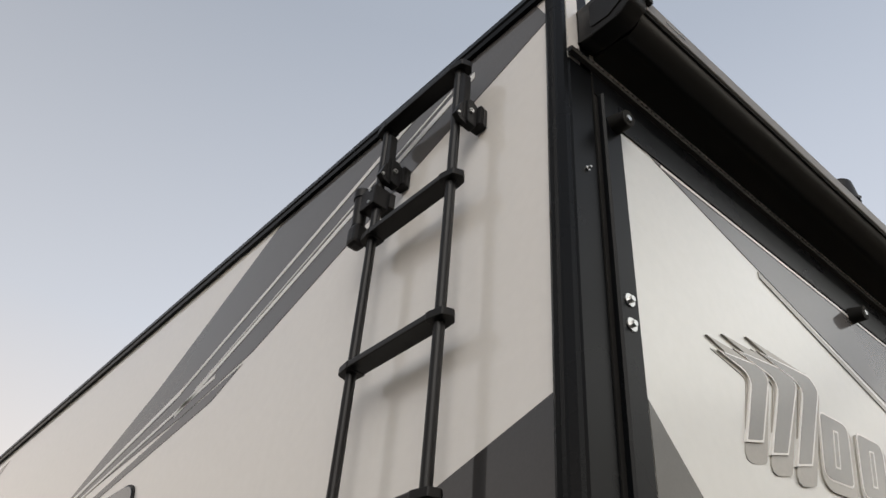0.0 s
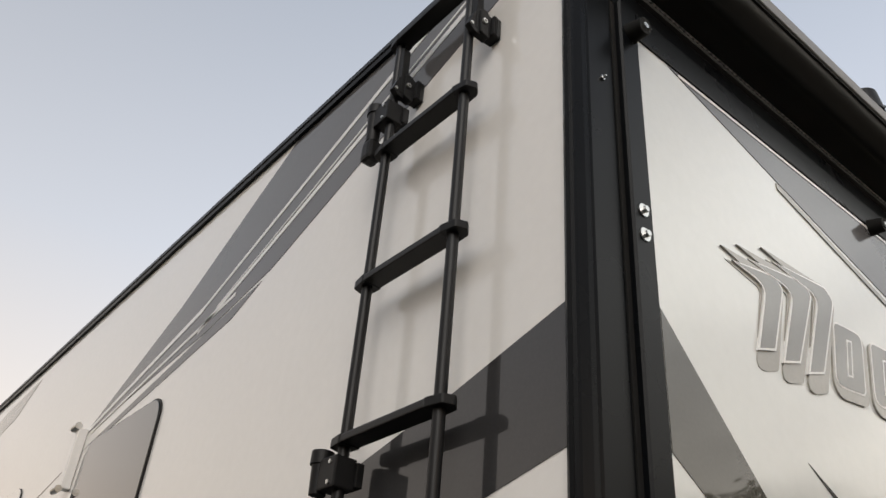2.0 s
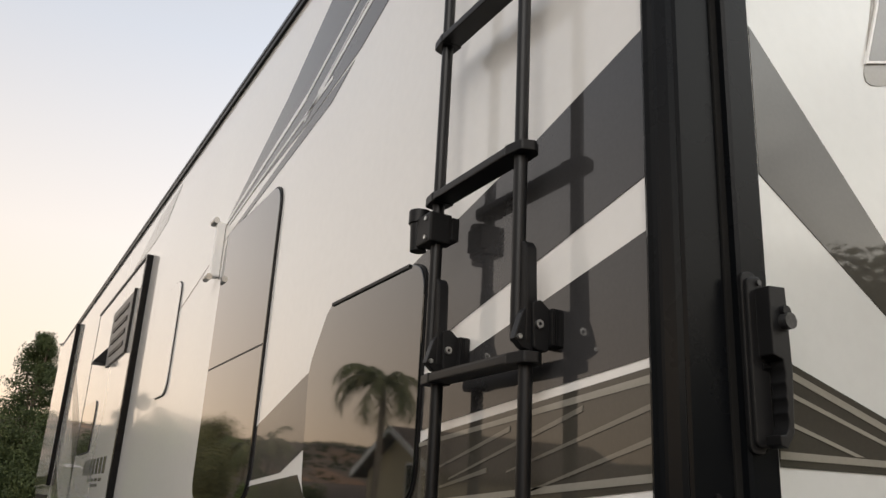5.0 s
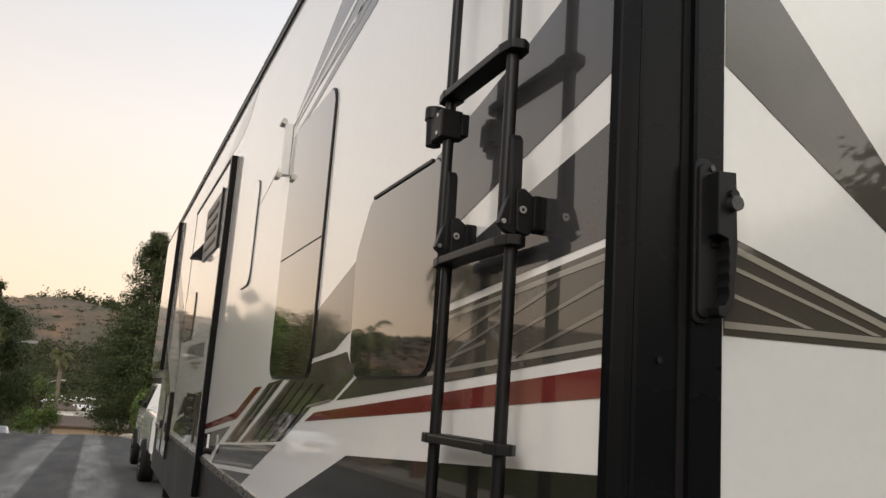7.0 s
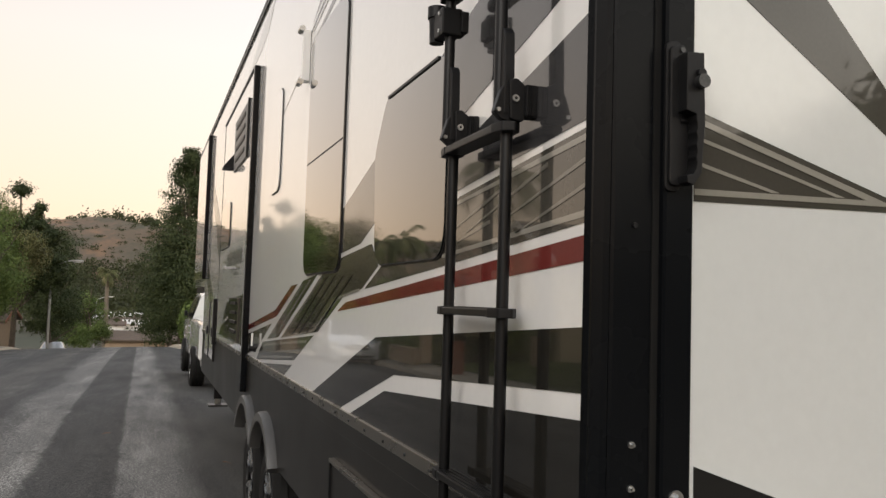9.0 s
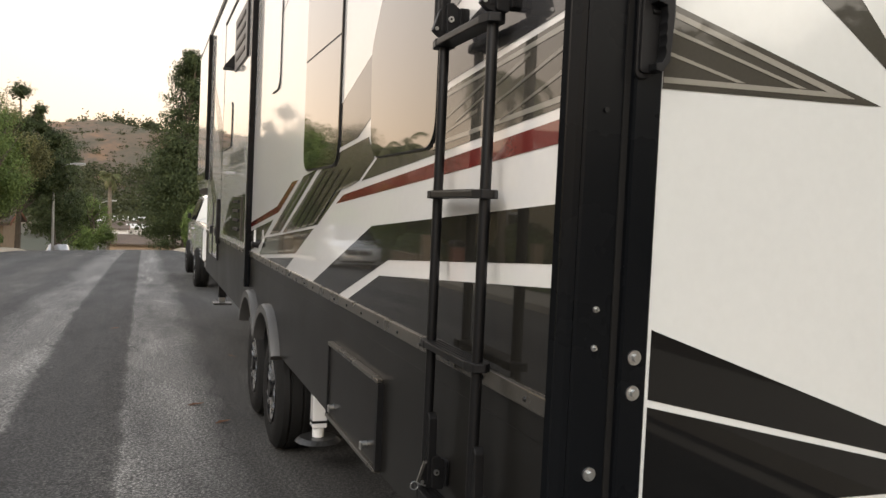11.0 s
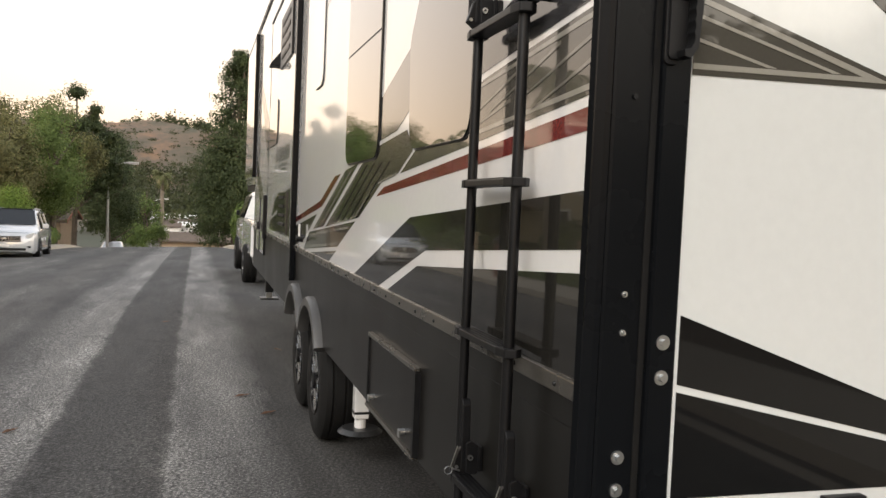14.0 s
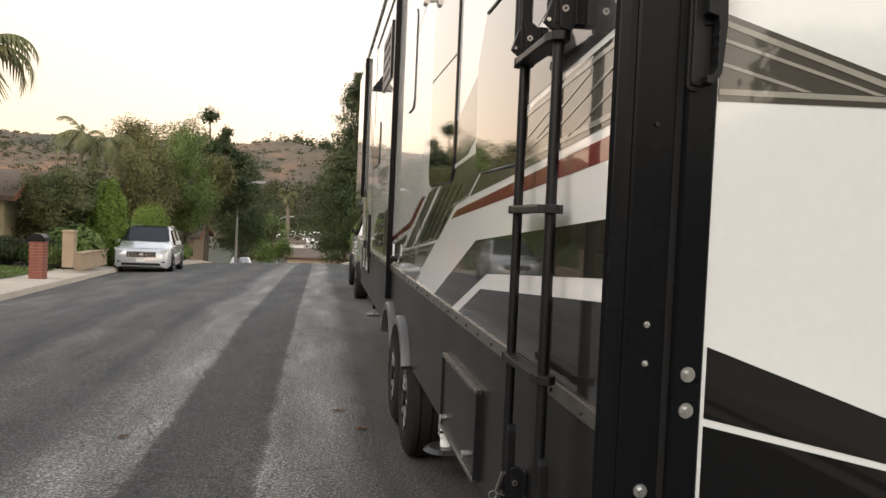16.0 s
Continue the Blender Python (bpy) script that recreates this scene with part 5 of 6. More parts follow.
shrub("shrub", (-9.6, 41.0), (1.6, 1.4, 1.0), BROAD, 28, "green garden shrub behind the van", leaf=0.18, n=2600)
shrub("shrub", (-8.0, 44.0), (0.7, 0.9, 0.5), BROAD, 29, "low shrub at the pavement edge", leaf=0.16, n=1200)
palm("palm", (-11.95, 40), 6.0, 1.9, 13, 31, "young palm with arching fronds in a garden", trunk_r=0.11, droop=0.9)
palm("palm", (-10.9, 40.5), 5.8, 1.7, 13, 32, "young palm with arching fronds in a garden", trunk_r=0.11, droop=0.9)
palm("palm", (-10.8, 24.6), 6.45, 2.3, 17, 33, "tall garden palm with drooping fronds", trunk_r=0.13, droop=1.25)
palm("palm", (-5.0, 112), 11.2, 1.9, 30, 34, "slender palm far down the street", trunk_r=0.3)


def tufted_pine(at, height, tufts, seed, label):
    """A bare slender trunk that carries separate round tufts of needles, the smallest on top."""
    rng = np.random.default_rng(seed)
    t = thing("pine", (at[0], at[1], place_z(*at) - 0.05), label, "tree")
    bm = bmesh.new()
    rod(bm, (0, 0, 0), (0.1, 0, height * 0.5), 0.2, 9, 0.12)
    rod(bm, (0.1, 0, height * 0.5), (0, 0, height), 0.12, 9, 0.05)
    part("trunk", bm, BARK, t, smooth=True)
    bm, P, S, N = bmesh.new(), [], [], []
    for x, z, r in tufts:
        rod(bm, (0, 0, z - 0.7 * abs(x) - r), (x, 0, z), 0.06, 6, 0.02)
        n = int(2200 * r * r + 500)
        u = unit(rng.normal(size=(n, 3)))
        bump = np.array([noise.noise(Vector(w * 2.4 + seed + z)) for w in u])
        P.append(u * (r * (1 + 0.95 * bump) * rng.uniform(0.15, 1.15, n) ** 0.6)[:, None] * np.array([1, 1, 0.85]) + np.array([x, rng.normal() * 0.2, z]))
        N.append(u + np.array([0, 0, 0.3]))
        S.append(rng.uniform(0.10, 0.22, n))
    part("branch_frame", bm, BARK, t)
    v, f = leaf_cloud(np.concatenate(P), np.concatenate(S), rng, np.concatenate(N))
    c = new("crown", cloud_mesh("crown", v, f, PINE))
    c.parent = t


tufted_pine((-8.75, 60), 10.9, ((0, 11.0, 0.62), (1.2, 9.9, 0.42), (1.0, 9.4, 0.4), (-0.7, 9.0, 0.6), (-0.2, 8.6, 0.7), (0.5, 8.9, 0.65), (1.3, 8.7, 0.6), (2.0, 8.0, 0.8), (-0.6, 7.7, 0.9), (0.8, 7.6, 1.0), (-1.1, 6.6, 1.1), (1.9, 6.6, 1.1), (0.3, 6.2, 1.3), (1.4, 5.1, 1.3), (-0.7, 5.0, 1.2), (2.3, 5.4, 1.0)), 6, "slender dark pine with separate round tufts on top")
# trees behind the camera, seen in the glossy ramp door
for k, (x, y, h, w) in enumerate(((12.5, -17, 6.0, 2.6), (17, -16, 6.6, 3.0), (22, -17, 10.5, 3.4), (27, -16, 12.5, 4.0), (33, -20, 14.0, 4.6), (6.5, -24, 5.5, 2.8), (-14, -12, 7.0, 3.2), (-15, -2, 6.0, 2.8), (-16, 9, 6.5, 3.0))):
    limb_tree("garden_tree", (x, y), h, 1.0, (w, w), (OLIVE, BROAD, PINE)[k % 3], 50 + k, "leafy garden tree across the street", leaf=0.75, count=120, per=24, clump=0.75)
# far woods and brush on the hills
rng = np.random.default_rng(77)
P, S = [], []
for k in range(6800):
    a = rng.uniform(-0.55, 0.35) if k < 6200 else rng.uniform(0, 2 * math.pi)
    r = rng.uniform(270, 700)
    if k < 260:
        a, r = rng.uniform(-0.12, 0.06), rng.uniform(200, 330)
    x, y = r * math.sin(a), r * math.cos(a)
    if noise.noise(Vector((x / 60, y / 110, 4.2))) < rng.uniform(-0.3, 0.25) and k >= 260 and k % 3:
        continue
    w = rng.uniform(0.6, 2.0) * (2.2 if k < 260 else 1.0)
    p = rng.normal(size=(26, 3)) * w * np.array([0.7, 0.7, 0.3 if k >= 260 else 0.6]) + np.array([x, y, ground_z(x, y) + w * 0.45])
    P.append(p)
    S.append(rng.uniform(0.5, 1.1, 26) * w * (0.75 if k >= 260 else 0.5))
for k in range(520):
    a, r = rng.uniform(-0.22, 0.10), rng.uniform(300, 415)
    x, y = r * math.sin(a), r * math.cos(a)
    if noise.noise(Vector((x / 35, y / 60, 7.7))) < -0.12:
        continue
    w = rng.uniform(2.2, 4.2)
    P.append(rng.normal(size=(60, 3)) * w * np.array([0.6, 0.6, 0.42]) + np.array([x, y, ground_z(x, y) + w * 0.7]))
    S.append(rng.uniform(0.6, 1.3, 60) * w * 0.32)
for k in range(46):
    a = -0.015 + rng.normal() * 0.02
    r = 655 + rng.normal() * 12
    x, y = r * math.sin(a), r * math.cos(a)
    w = rng.uniform(2.5, 5.0)
    P.append(rng.normal(size=(40, 3)) * w * 0.5 + np.array([x, y, ground_z(x, y) + w * 0.7]))
    S.append(rng.uniform(0.7, 1.5, 40) * w * 0.4)
v, f = leaf_cloud(np.concatenate(P), np.concatenate(S), rng)
tagged(new("hill_brush", cloud_mesh("hill_brush", v, f, BRUSH)), "dark chaparral brush and trees on the far hills", "brush", kind="stuff")


# ---- houses, pillars, fence ----
def house(at, sx, sy, wall_h, ridge, along, wall_mat, roof_mat, label, z=None, windows=()):
    """A gabled house with eaves, fascia and framed windows. along: the ridge's axis."""
    z0 = (ground_z(*at) if z is None else z) - 0.1
    t = thing("house", (at[0], at[1], z0), label, "house")
    if along == "x":
        pts = [(-sy / 2, 0), (sy / 2, 0), (sy / 2, wall_h), (0, ridge), (-sy / 2, wall_h)]
        part("wall", prism(pts, "x", -sx / 2, sx / 2), wall_mat, t)
        for s in (-1, 1):
            k = (ridge - wall_h) / (sy / 2)
            q = [(0, ridge + 0.02), (s * (sy / 2 + 0.5), wall_h - 0.5 * k + 0.02), (s * (sy / 2 + 0.5), wall_h - 0.5 * k + 0.2), (0, ridge + 0.2)]
            part("roof", prism(q, "x", -sx / 2 - 0.5, sx / 2 + 0.5), roof_mat, t)
            e = s * (sx / 2 + 0.5)
            for g in (-1, 1):
                part("fascia", prism([(0, ridge), (g * (sy / 2 + 0.5), wall_h - 0.5 * k), (g * (sy / 2 + 0.5), wall_h - 0.5 * k + 0.22), (0, ridge + 0.22)], "x", e, e + s * 0.04), ROOF_RED if wall_h < 3 else WHITE_PAINT, t)
    else:
        pts = [(-sx / 2, 0), (sx / 2, 0), (sx / 2, wall_h), (0, ridge), (-sx / 2, wall_h)]
        part("wall", prism(pts, "y", -sy / 2, sy / 2), wall_mat, t)
        for s in (-1, 1):
            k = (ridge - wall_h) / (sx / 2)
            q = [(0, ridge + 0.02), (s * (sx / 2 + 0.5), wall_h - 0.5 * k + 0.02), (s * (sx / 2 + 0.5), wall_h - 0.5 * k + 0.2), (0, ridge + 0.2)]
            part("roof", prism(q, "y", -sy / 2 - 0.5, sy / 2 + 0.5), roof_mat, t)
    for x0, y0, zc, w, h, face in windows:
        if face == "x":
            fr = part("window", boxed(x0 - 0.03, x0 + 0.05, y0 - w / 2 - 0.08, y0 + w / 2 + 0.08, zc - h / 2 - 0.08, zc + h / 2 + 0.08), WHITE_PAINT, t)
            part("pane", boxed(x0 - 0.02, x0 + 0.06, y0 - w / 2, y0 - 0.03, zc - h / 2, zc + h / 2), DARK_GLASS, fr)
            part("pane", boxed(x0 - 0.02, x0 + 0.06, y0 + 0.03, y0 + w / 2, zc - h / 2, zc + h / 2), DARK_GLASS, fr)
        else:
            fr = part("window", boxed(x0 - w / 2 - 0.08, x0 + w / 2 + 0.08, y0 - 0.05, y0 + 0.03, zc - h / 2 - 0.08, zc + h / 2 + 0.08), WHITE_PAINT, t)
            part("pane", boxed(x0 - w / 2, x0 - 0.03, y0 - 0.06, y0 + 0.02, zc - h / 2, zc + h / 2), DARK_GLASS, fr)
            part("pane", boxed(x0 + 0.03, x0 + w / 2, y0 - 0.06, y0 + 0.02, zc - h / 2, zc + h / 2), DARK_GLASS, fr)
    return t


house((-16.5, 26.3), 8.0, 5.4, 3.6, 4.9, "x", STUCCO, ROOF_BROWN, "cream stucco gabled house with brown shingles", windows=((4.0, -1.1, 3.2, 0.9, 1.1, "x"), (4.0, 0.9, 1.4, 1.3, 1.1, "x")))
house((-15.0, 31.6), 6.4, 3.2, 2.4, 3.1, "x", STUCCO, ROOF_BROWN, "low stucco wing with a reddish fascia")
house((-16.5, 48.0), 9.0, 9.0, 2.7, 4.4, "x", STUCCO, ROOF_BROWN, "stucco house among street trees", windows=((4.5, 0.0, 1.5, 1.6, 1.1, "x"),))
house((-13.2, 64.0), 7.0, 7.0, 2.4, 3.2, "x", TAN_BLOCK, ROOF_BROWN, "low house with a brown roof near the crest")
house((3.1, 116.0), 16.0, 9.0, 2.3, 3.2, "x", TAN_BLOCK, ROOF_BROWN, "brown-roofed house at the foot of the street")
house((-15.0, 5.0), 8.0, 10.0, 2.7, 4.3, "y", STUCCO, ROOF_BROWN, "stucco house across the street", windows=((4.0, -2.0, 1.5, 1.6, 1.2, "x"), (4.0, 2.2, 1.5, 1.6, 1.2, "x")))
house((-16.0, -9.0), 9.0, 10.0, 2.7, 4.4, "y", WHITE_PAINT, ROOF_BROWN, "pale house across the street", windows=((4.5, 0.0, 1.5, 1.8, 1.2, "x"),))
house((12.0, -22.0), 12.0, 9.0, 2.7, 4.6, "x", STUCCO, ROOF_BROWN, "stucco house behind the parked trailer", windows=((0.0, 4.5, 1.5, 1.8, 1.2, "y"),))
for k, (x, y, w) in enumerate(((-9, 205, 9), (1, 212, 11), (-3, 225, 12), (-14, 232, 10), (4, 240, 12), (-6, 250, 11))):
    house((x, y), w, 8.0, 2.6, 3.3, "x", WHITE_PAINT, WHITE_PAINT if k % 2 else ROOF_BROWN, "pale low house in the valley")


def pillar(at, w, h, label, courses):
    z0 = road_z(curb_left(at[1]), at[1]) + 0.12
    t = thing("brick_pillar", (at[0], at[1], z0), label, "pillar")
    part("core", boxed(-w / 2 + 0.008, w / 2 - 0.008, -w / 2 + 0.008, w / 2 - 0.008, -0.05, h), MORTAR, t)
    part("cap", box(prism(rounded([(-w / 2 - 0.03, h), (w / 2 + 0.03, h), (w / 2 + 0.03, h + 0.10), (w / 2 - 0.06, h + 0.19), (-w / 2 + 0.06, h + 0.19), (-w / 2 - 0.03, h + 0.10)], 0.01), "y", -w / 2 - 0.03, w / 2 + 0.03), -0.12, 0.12, -w / 2 - 0.038, -w / 2 - 0.02, h + 0.03, h + 0.10), BLACK_METAL, t, "dark metal letter box cap")
    ch = h / courses
    long_b = mesh_of("brick", boxed(-w / 4 + 0.005, w / 4 - 0.005, -0.012, 0.05, 0, ch - 0.011, bevel=0.003), BRICK)
    for c in range(courses):
        for k in range(4):
            m = Matrix.Rotation(k * math.pi / 2, 4, "Z")
            for s in (-1, 1):
                off = s * w / 4 + (0.02 if (c + k) % 2 else -0.02) * 0.5
                b = new("brick", long_b)
                b.parent = t
                b.matrix_local = m @ Matrix.Translation((off, -w / 2, c * ch + 0.004))
    return t


pillar((-7.62, 20.6), 0.33, 0.98, "red brick letter box pillar with a dark cap", 13)
t = thing("wall_pillar", (-7.85, 24.0, -0.24), "tan stucco gate pillar beside the pavement", "pillar")
part("shaft", boxed(-0.16, 0.16, -0.16, 0.16, 0, 1.02, bevel=0.02), TAN_BLOCK, t)
part("cap", boxed(-0.18, 0.18, -0.18, 0.18, 1.021, 1.09, bevel=0.015), TAN_BLOCK, t)
copy_thing(t, pose(-11.0, 22.3, ground_z(-11.0, 22.3) - 0.05))
t = thing("garden_wall", (-7.75, 26.0, -0.36), "low tan block garden wall", "wall")
part("wall", boxed(-0.1, 0.1, -1.5, 1.5, 0, 0.48, bevel=0.01), TAN_BLOCK, t)
part("coping", boxed(-0.14, 0.14, -1.5, 1.5, 0.481, 0.53, bevel=0.008), TAN_BLOCK, t)
t = thing("iron_fence", (-9.9, 25.7, ground_z(-9.9, 25.7)), "black iron garden fence between pillars", "fence")
for z in (0.15, 0.85):
    part("rail", boxed(-1.4, 1.4, -0.015, 0.015, z, z + 0.03), BLACK_METAL, t)
bar = mesh_of("bar", boxed(-0.008, 0.008, -0.008, 0.008, 0.0, 0.95), BLACK_METAL)
for k in range(22):
    b = new("bar", bar)
    b.parent, b.location = t, (-1.38 + 0.131 * k, 0, 0)
# lawns
bm = bmesh.new()
rows = [[bm.verts.new((curb_left(y) - 1.2 - d, y, road_z(curb_left(y), y) + 0.185 + 0.045 * d)) for d in (0.0, 2.0, 4.5)] for y in (6, 9, 12, 14, 16, 18, 20, 22, 24, 25.4)]
for a, b in zip(rows, rows[1:]):
    for i in range(2):
        bm.faces.new((a[i], a[i + 1], b[i + 1], b[i]))
tagged(part("lawn", bm, LAWN), "short green front lawn", "lawn", kind="structure")
rng = np.random.default_rng(5)
n = 9000
y = rng.uniform(13, 25.3, n)
d = rng.uniform(0.02, 4.4, n)
cl = np.array([curb_left(q) for q in y])
z = np.array([road_z(curb_left(q), q) for q in y]) + 0.20 + 0.045 * d
v, f = leaf_cloud(np.stack([cl - 1.2 - d, y, z], 1), rng.uniform(0.05, 0.10, n), rng)
tagged(new("grass", cloud_mesh("grass", v, f, BROAD)), "short lawn grass", "grass", kind="stuff")


# ---- street lamps, van, tow truck ----
def street_lamp(at, height, reach, turn, label):
    t = thing("street_lamp", (at[0], at[1], place_z(at[0], at[1]) - 0.1 if len(at) < 3 else at[2]), label, "street lamp")
    t.rotation_euler = (0, 0, radians(turn))
    part("pole", rod(bmesh.new(), (0, 0, 0), (0, 0, height), 0.10, 12, 0.065), STEEL_GREY, t, smooth=True)
    bm, prev = bmesh.new(), Vector((0, 0, height))
    for k in range(1, 8):
        q = Vector((reach * k / 7, 0, height + 0.55 * math.sin(math.pi / 2 * k / 7)))
        rod(bm, prev, q, 0.045, 8)
        prev = q
    part("arm", bm, STEEL_GREY, t, smooth=True)
    part("head", boxed(reach - 0.05, reach + 0.65, -0.13, 0.13, height + 0.47, height + 0.62, bevel=0.04), STEEL_GREY, t)
    part("lens", boxed(reach + 0.05, reach + 0.55, -0.10, 0.10, height + 0.44, height + 0.472, bevel=0.01), LAMP_GLASS, t)


street_lamp((-6.62, 60.0), 5.9, 1.3, 0, "tall steel street lamp with a curved arm")
street_lamp((3.4, 60.0), 10.2, 1.6, 180, "tall steel street lamp among conifers")
street_lamp((-6.6, 120.0), 7.5, 1.5, 0, "far steel street lamp")


def ring_wheel(parent, x, y, r, w, side):
    wh = part("wheel", rod(bmesh.new(), (-0.02, 0, 0), (0.08, 0, 0), 0.07, 14), BLACK_METAL, parent)
    wh.matrix_local = pose(x, y, r, 0, 0, 0 if side < 0 else 180)
    wheel_mesh(wh, r, w, r * 0.62, 7, False)


def car_shell(sections, material, parent, name="body"):
    """A body lofted through cross-sections: (y, half width low, half width high, z low, z belt, z top)."""
    bm, rings = bmesh.new(), []
    for y, wl_, wh_, z0, zb, z1 in sections:
        half = [(wl_ * 0.92, z0), (wl_, z0 + 0.10), (wl_, zb - 0.06), (wl_ * 0.975, zb), (wh_, z1 - 0.07), (wh_ * 0.86, z1)]
        ring = [(x, z) for x, z in half] + [(-x, z) for x, z in half[::-1]]
        rings.append([bm.verts.new((x, y, z)) for x, z in ring])
    for a, b in zip(rings, rings[1:]):
        for i in range(len(a)):
            j = (i + 1) % len(a)
            bm.faces.new((a[i], a[j], b[j], b[i]))
    bm.faces.new(rings[0])
    bm.faces.new(rings[-1][::-1])
    bmesh.ops.recalc_face_normals(bm, faces=bm.faces)
    return part(name, bm, material, parent, smooth=True)


van = thing("minivan", (-6.86, 29.0, road_z(-6.9, 30.5) - 0.0), "silver minivan parked at the far kerb", "car")
van.rotation_euler = (radians(-1.8), 0, radians(3.5))
car_shell([(0.0, 0.72, 0.62, 0.28, 0.68, 0.80), (0.10, 0.88, 0.76, 0.22, 0.80, 0.90), (0.32, 0.95, 0.82, 0.20, 0.88, 0.98), (0.60, 0.97, 0.84, 0.20, 0.94, 1.04), (0.98, 0.98, 0.85, 0.20, 0.98, 1.11), (1.15, 0.98, 0.84, 0.20, 0.99, 1.17), (2.0, 0.99, 0.74, 0.20, 1.00, 1.66), (2.5, 0.99, 0.76, 0.20, 1.03, 1.73), (4.3, 0.99, 0.76, 0.22, 1.04, 1.72), (4.95, 0.97, 0.72, 0.25, 1.02, 1.60), (5.13, 0.93, 0.78, 0.30, 0.95, 1.10)], CAR_SILVER, van)
bm = bmesh.new()
vs = [bm.verts.new(q) for q in ((-0.84, 1.10, 1.15), (0.84, 1.10, 1.15), (0.68, 2.02, 1.675), (-0.68, 2.02, 1.675))]
bm.faces.new(vs)
bmesh.ops.translate(bm, vec=(0, -0.03, 0.02), verts=bm.verts)
part("windscreen", bm, CAR_GLASS, van)
for s in (-1, 1):
    bm = bmesh.new()
    bm.faces.new([bm.verts.new(q) for q in ((s * 0.972, 1.55, 1.06), (s * 0.972, 4.75, 1.06), (s * 0.80, 4.60, 1.56), (s * 0.785, 2.15, 1.60))])
    part("side_glass", bm, CAR_GLASS, van)
    for y in (2.35, 3.6):
        part("pillar", boxed(-0.012, 0.012, -0.04, 0.04, 0, 0.56, m=Matrix.Translation((s * 0.985, y, 1.05)) @ Matrix.Rotation(-s * 0.32, 4, "Y")), CAR_SILVER, van)
    part("headlight", prism(rounded([(s * 0.52, 0.70), (s * 0.84, 0.76), (s * 0.925, 0.93), (s * 0.70, 0.86)], 0.02), "y", 0.02, 0.42), LAMP_GLASS, van)
    m = part("mirror", boxed(s * 0.98, s * 1.18, 1.62, 1.74, 1.06, 1.22, bevel=0.03), CAR_SILVER, van)
    part("rail", boxed(s * 0.62 - 0.02, s * 0.62 + 0.02, 2.5, 4.4, 1.735, 1.775, bevel=0.01), STEEL_GREY, van)
    for y in (0.98, 4.05):
        part("wheel_arch", rod(bmesh.new(), (s * 0.80, y, 0.36), (s * 0.9945, y, 0.36), 0.39, 28), BLACK_PLASTIC, van)
        ring_wheel(van, s * 0.905, y, 0.335, 0.22, s)
    part("fog_lamp", boxed(s * 0.66, s * 0.80, 0.0, 0.1, 0.40, 0.46, bevel=0.01), BLACK_PLASTIC, van)
part("sun_roof", boxed(-0.60, 0.60, 2.2, 4.2, 1.722, 1.742, bevel=0.006), CAR_TOP, van)
part("grille", boxed(-0.50, 0.50, -0.022, 0.05, 0.60, 0.79, bevel=0.01), BLACK_PLASTIC, van)
for z in (0.635, 0.69, 0.745):
    part("grille_bar", boxed(-0.50, 0.50, -0.034, -0.02, z, z + 0.011), ALLOY, van)
part("badge", boxed(-0.06, 0.06, -0.045, -0.034, 0.66, 0.74, bevel=0.01), ALLOY, van)
part("bumper_intake", boxed(-0.66, 0.66, -0.012, 0.1, 0.30, 0.39, bevel=0.02), BLACK_PLASTIC, van)
part("number_plate", boxed(-0.16, 0.16, -0.02, 0.03, 0.43, 0.52), WHITE_PAINT, van)
part("bonnet_line", boxed(-0.70, 0.70, 0.10, 0.11, 0.898, 0.908), BLACK_PLASTIC, van)

truck = thing("pickup_truck", (1.22, 20.9, road_z(1.0, 17.0)), "white pickup truck standing ahead of the trailer", "pickup truck")
car_shell([(-5.9, 0.96, 0.90, 0.55, 1.25, 1.35), (-3.3, 0.98, 0.92, 0.50, 1.30, 1.40)], CAR_WHITE, truck, "cargo_bed")
car_shell([(-3.25, 0.98, 0.78, 0.45, 1.28, 1.88), (-2.9, 0.98, 0.80, 0.45, 1.28, 1.93), (-1.7, 0.98, 0.80, 0.45, 1.28, 1.92), (-1.0, 0.98, 0.86, 0.45, 1.26, 1.42), (-0.3, 0.98, 0.88, 0.45, 1.22, 1.34), (0.25, 0.95, 0.84, 0.45, 1.12, 1.22)], CAR_WHITE, truck, "cab")
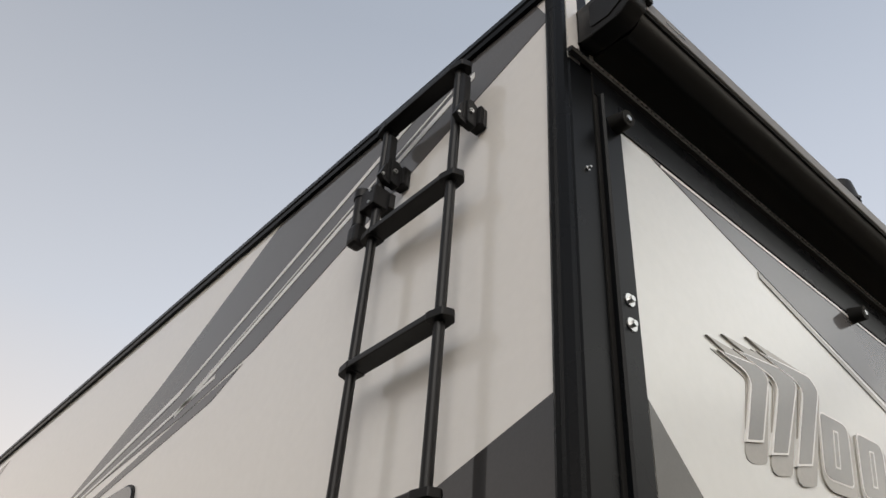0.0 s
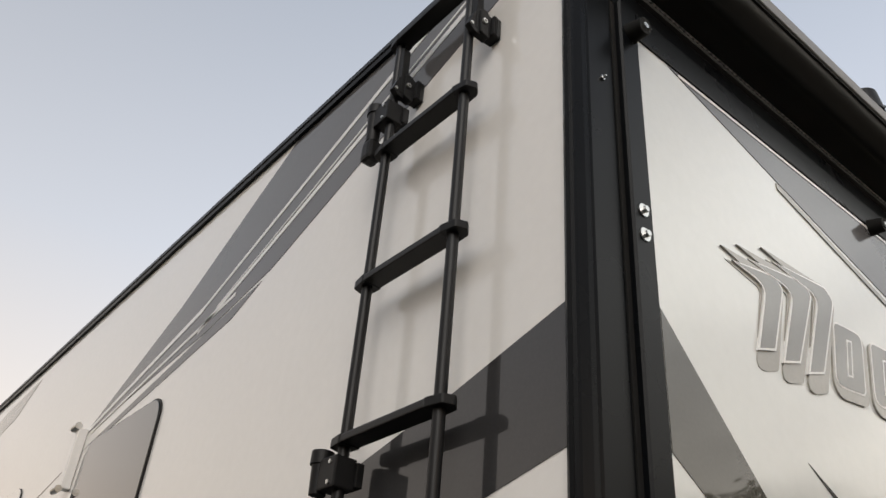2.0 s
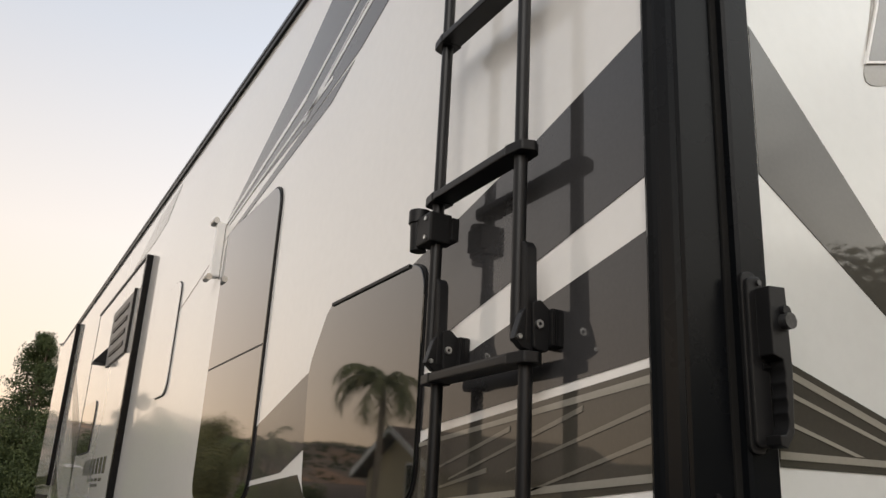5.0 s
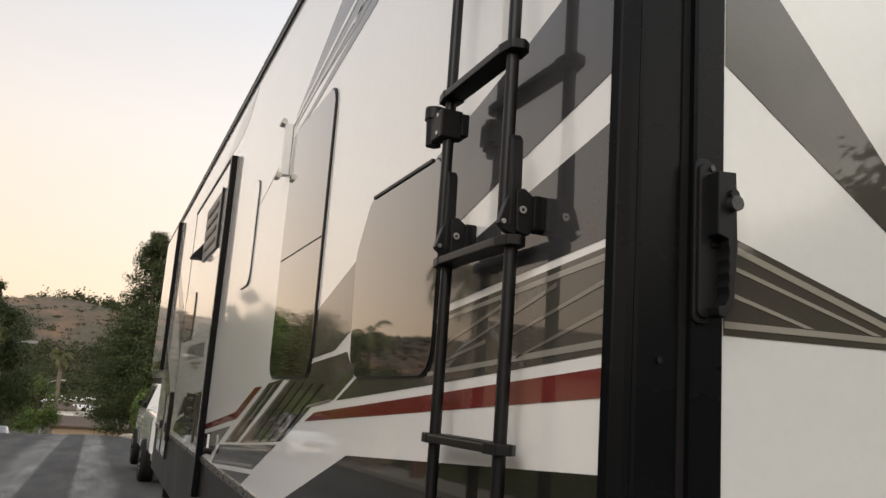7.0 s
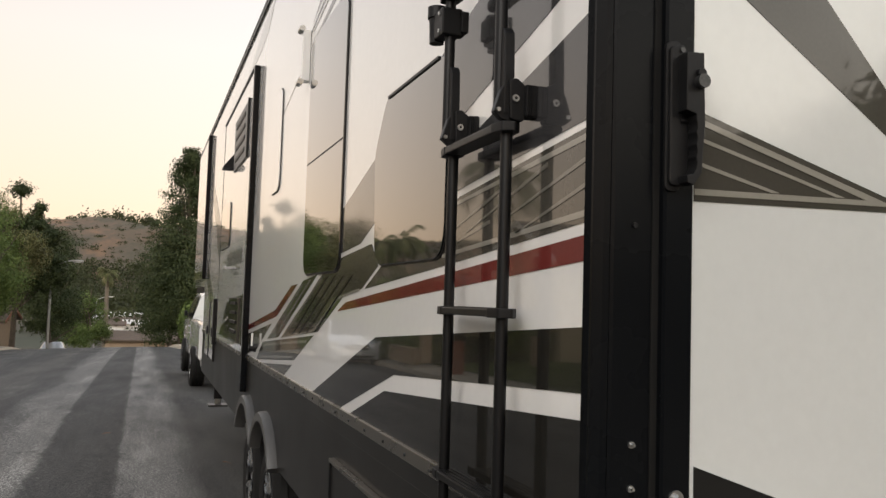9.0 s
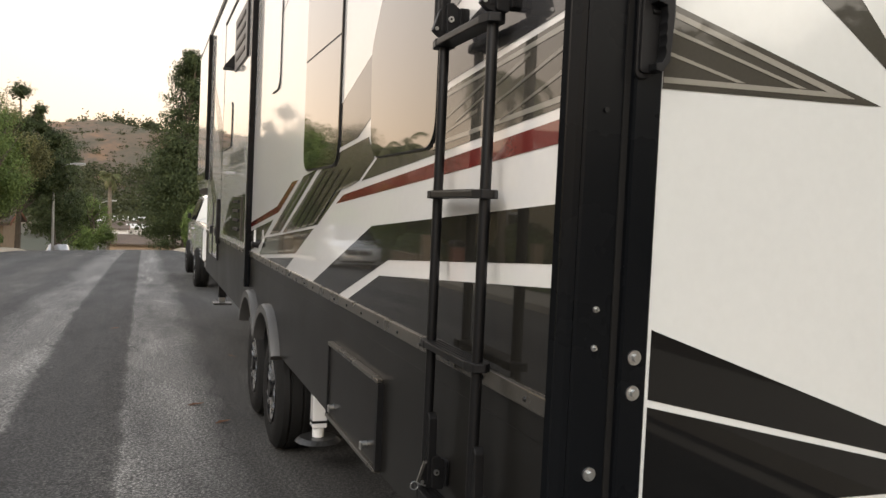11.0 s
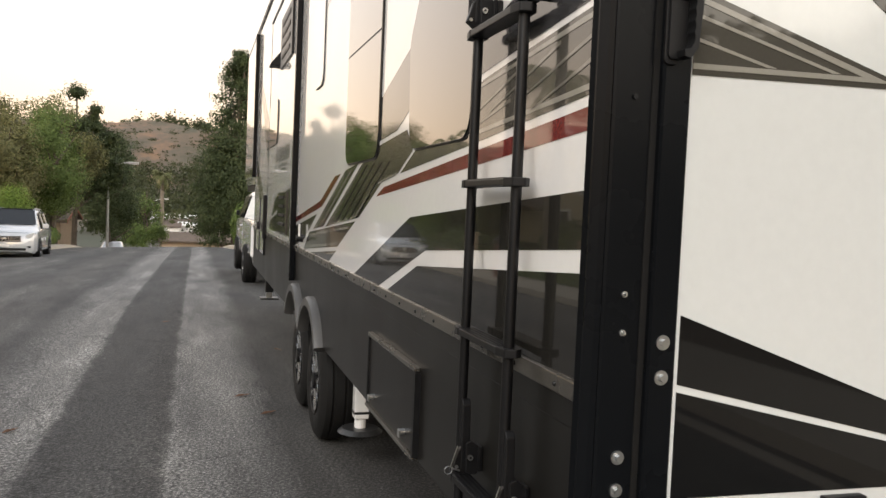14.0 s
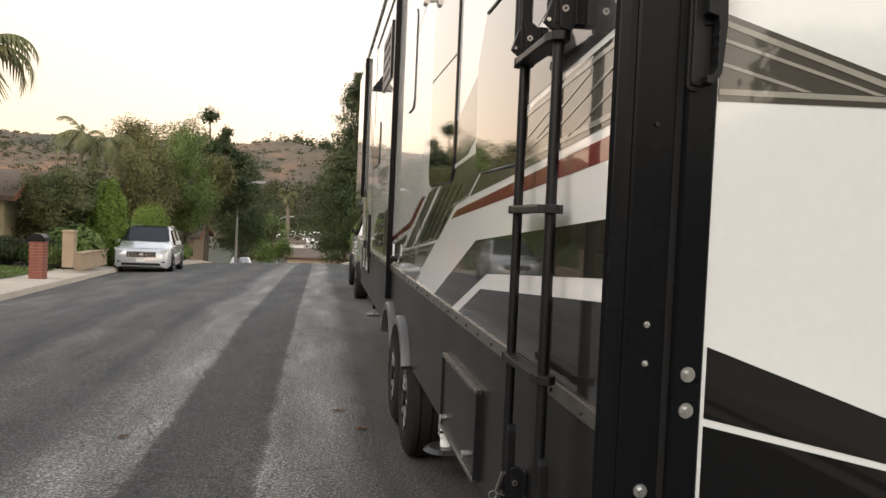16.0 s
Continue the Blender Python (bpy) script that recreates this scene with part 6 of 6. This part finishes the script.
for s in (-1, 1):
    for y in (-1.35, -4.9):
        ring_wheel(truck, s * 0.91, y, 0.41, 0.27, s)
    part("mirror", boxed(s * 0.975, s * 1.05, -1.72, -1.62, 1.34, 1.46, bevel=0.02), BLACK_PLASTIC, truck)
    bm = bmesh.new()
    bm.faces.new([bm.verts.new(q) for q in ((s * 0.975, -1.30, 1.32), (s * 0.975, -3.15, 1.32), (s * 0.815, -3.05, 1.80), (s * 0.83, -1.75, 1.80))])
    part("side_glass", bm, CAR_GLASS, truck)
    part("door_handle", boxed(s * 0.985, s * 1.01, -2.85, -2.65, 1.12, 1.16, bevel=0.008), STEEL_GREY, truck)
part("tailgate", boxed(-0.86, 0.86, -5.94, -5.895, 0.72, 1.30, bevel=0.01), CAR_WHITE, truck)
part("rear_bumper", boxed(-0.92, 0.92, -6.05, -5.90, 0.50, 0.66, bevel=0.02), ALLOY, truck, "bright steel bumper")
far_car = thing("sedan", (-7.0, 66.0, road_z(-6.6, 68) - 0.05), "dark car parked beyond the crest", "car")
car_shell([(0, 0.8, 0.7, 0.3, 0.6, 0.7), (0.6, 0.88, 0.78, 0.25, 0.8, 0.9), (1.3, 0.9, 0.75, 0.25, 0.9, 1.0), (2.0, 0.9, 0.65, 0.25, 0.92, 1.4), (3.2, 0.9, 0.65, 0.25, 0.92, 1.4), (4.1, 0.88, 0.7, 0.3, 0.9, 1.0), (4.5, 0.82, 0.7, 0.35, 0.8, 0.9)], CAR_SILVER, far_car)
for s in (-1, 1):
    for y in (0.85, 3.7):
        ring_wheel(far_car, s * 0.80, y, 0.32, 0.2, s)
# fallen leaves
for k, (x, y, a, L) in enumerate(((-0.22, 4.75, 20, 0.065), (-0.38, 5.32, 10, 0.07), (-1.93, 4.62, 40, 0.06), (-1.1, 9.5, 10, 0.06), (0.1, 7.4, 130, 0.06))):
    pts = [(-L, 0, 0.004), (-L * 0.3, L * 0.32, 0.018), (L * 0.5, L * 0.26, 0.012), (L, 0, 0.02), (L * 0.4, -L * 0.3, 0.016), (-L * 0.4, -L * 0.26, 0.01)]
    bm = bmesh.new()
    bm.faces.new([bm.verts.new(p) for p in pts])
    bmesh.ops.solidify(bm, geom=list(bm.faces), thickness=0.002)
    o = part("fallen_leaf", bm, DRY_LEAF)
    o.matrix_world = pose(x, y, road_z(x, y) + 0.002, 0, 0, a)
    tagged(o, "curled dry brown leaf on the asphalt", "leaf", group="fallen leaves")
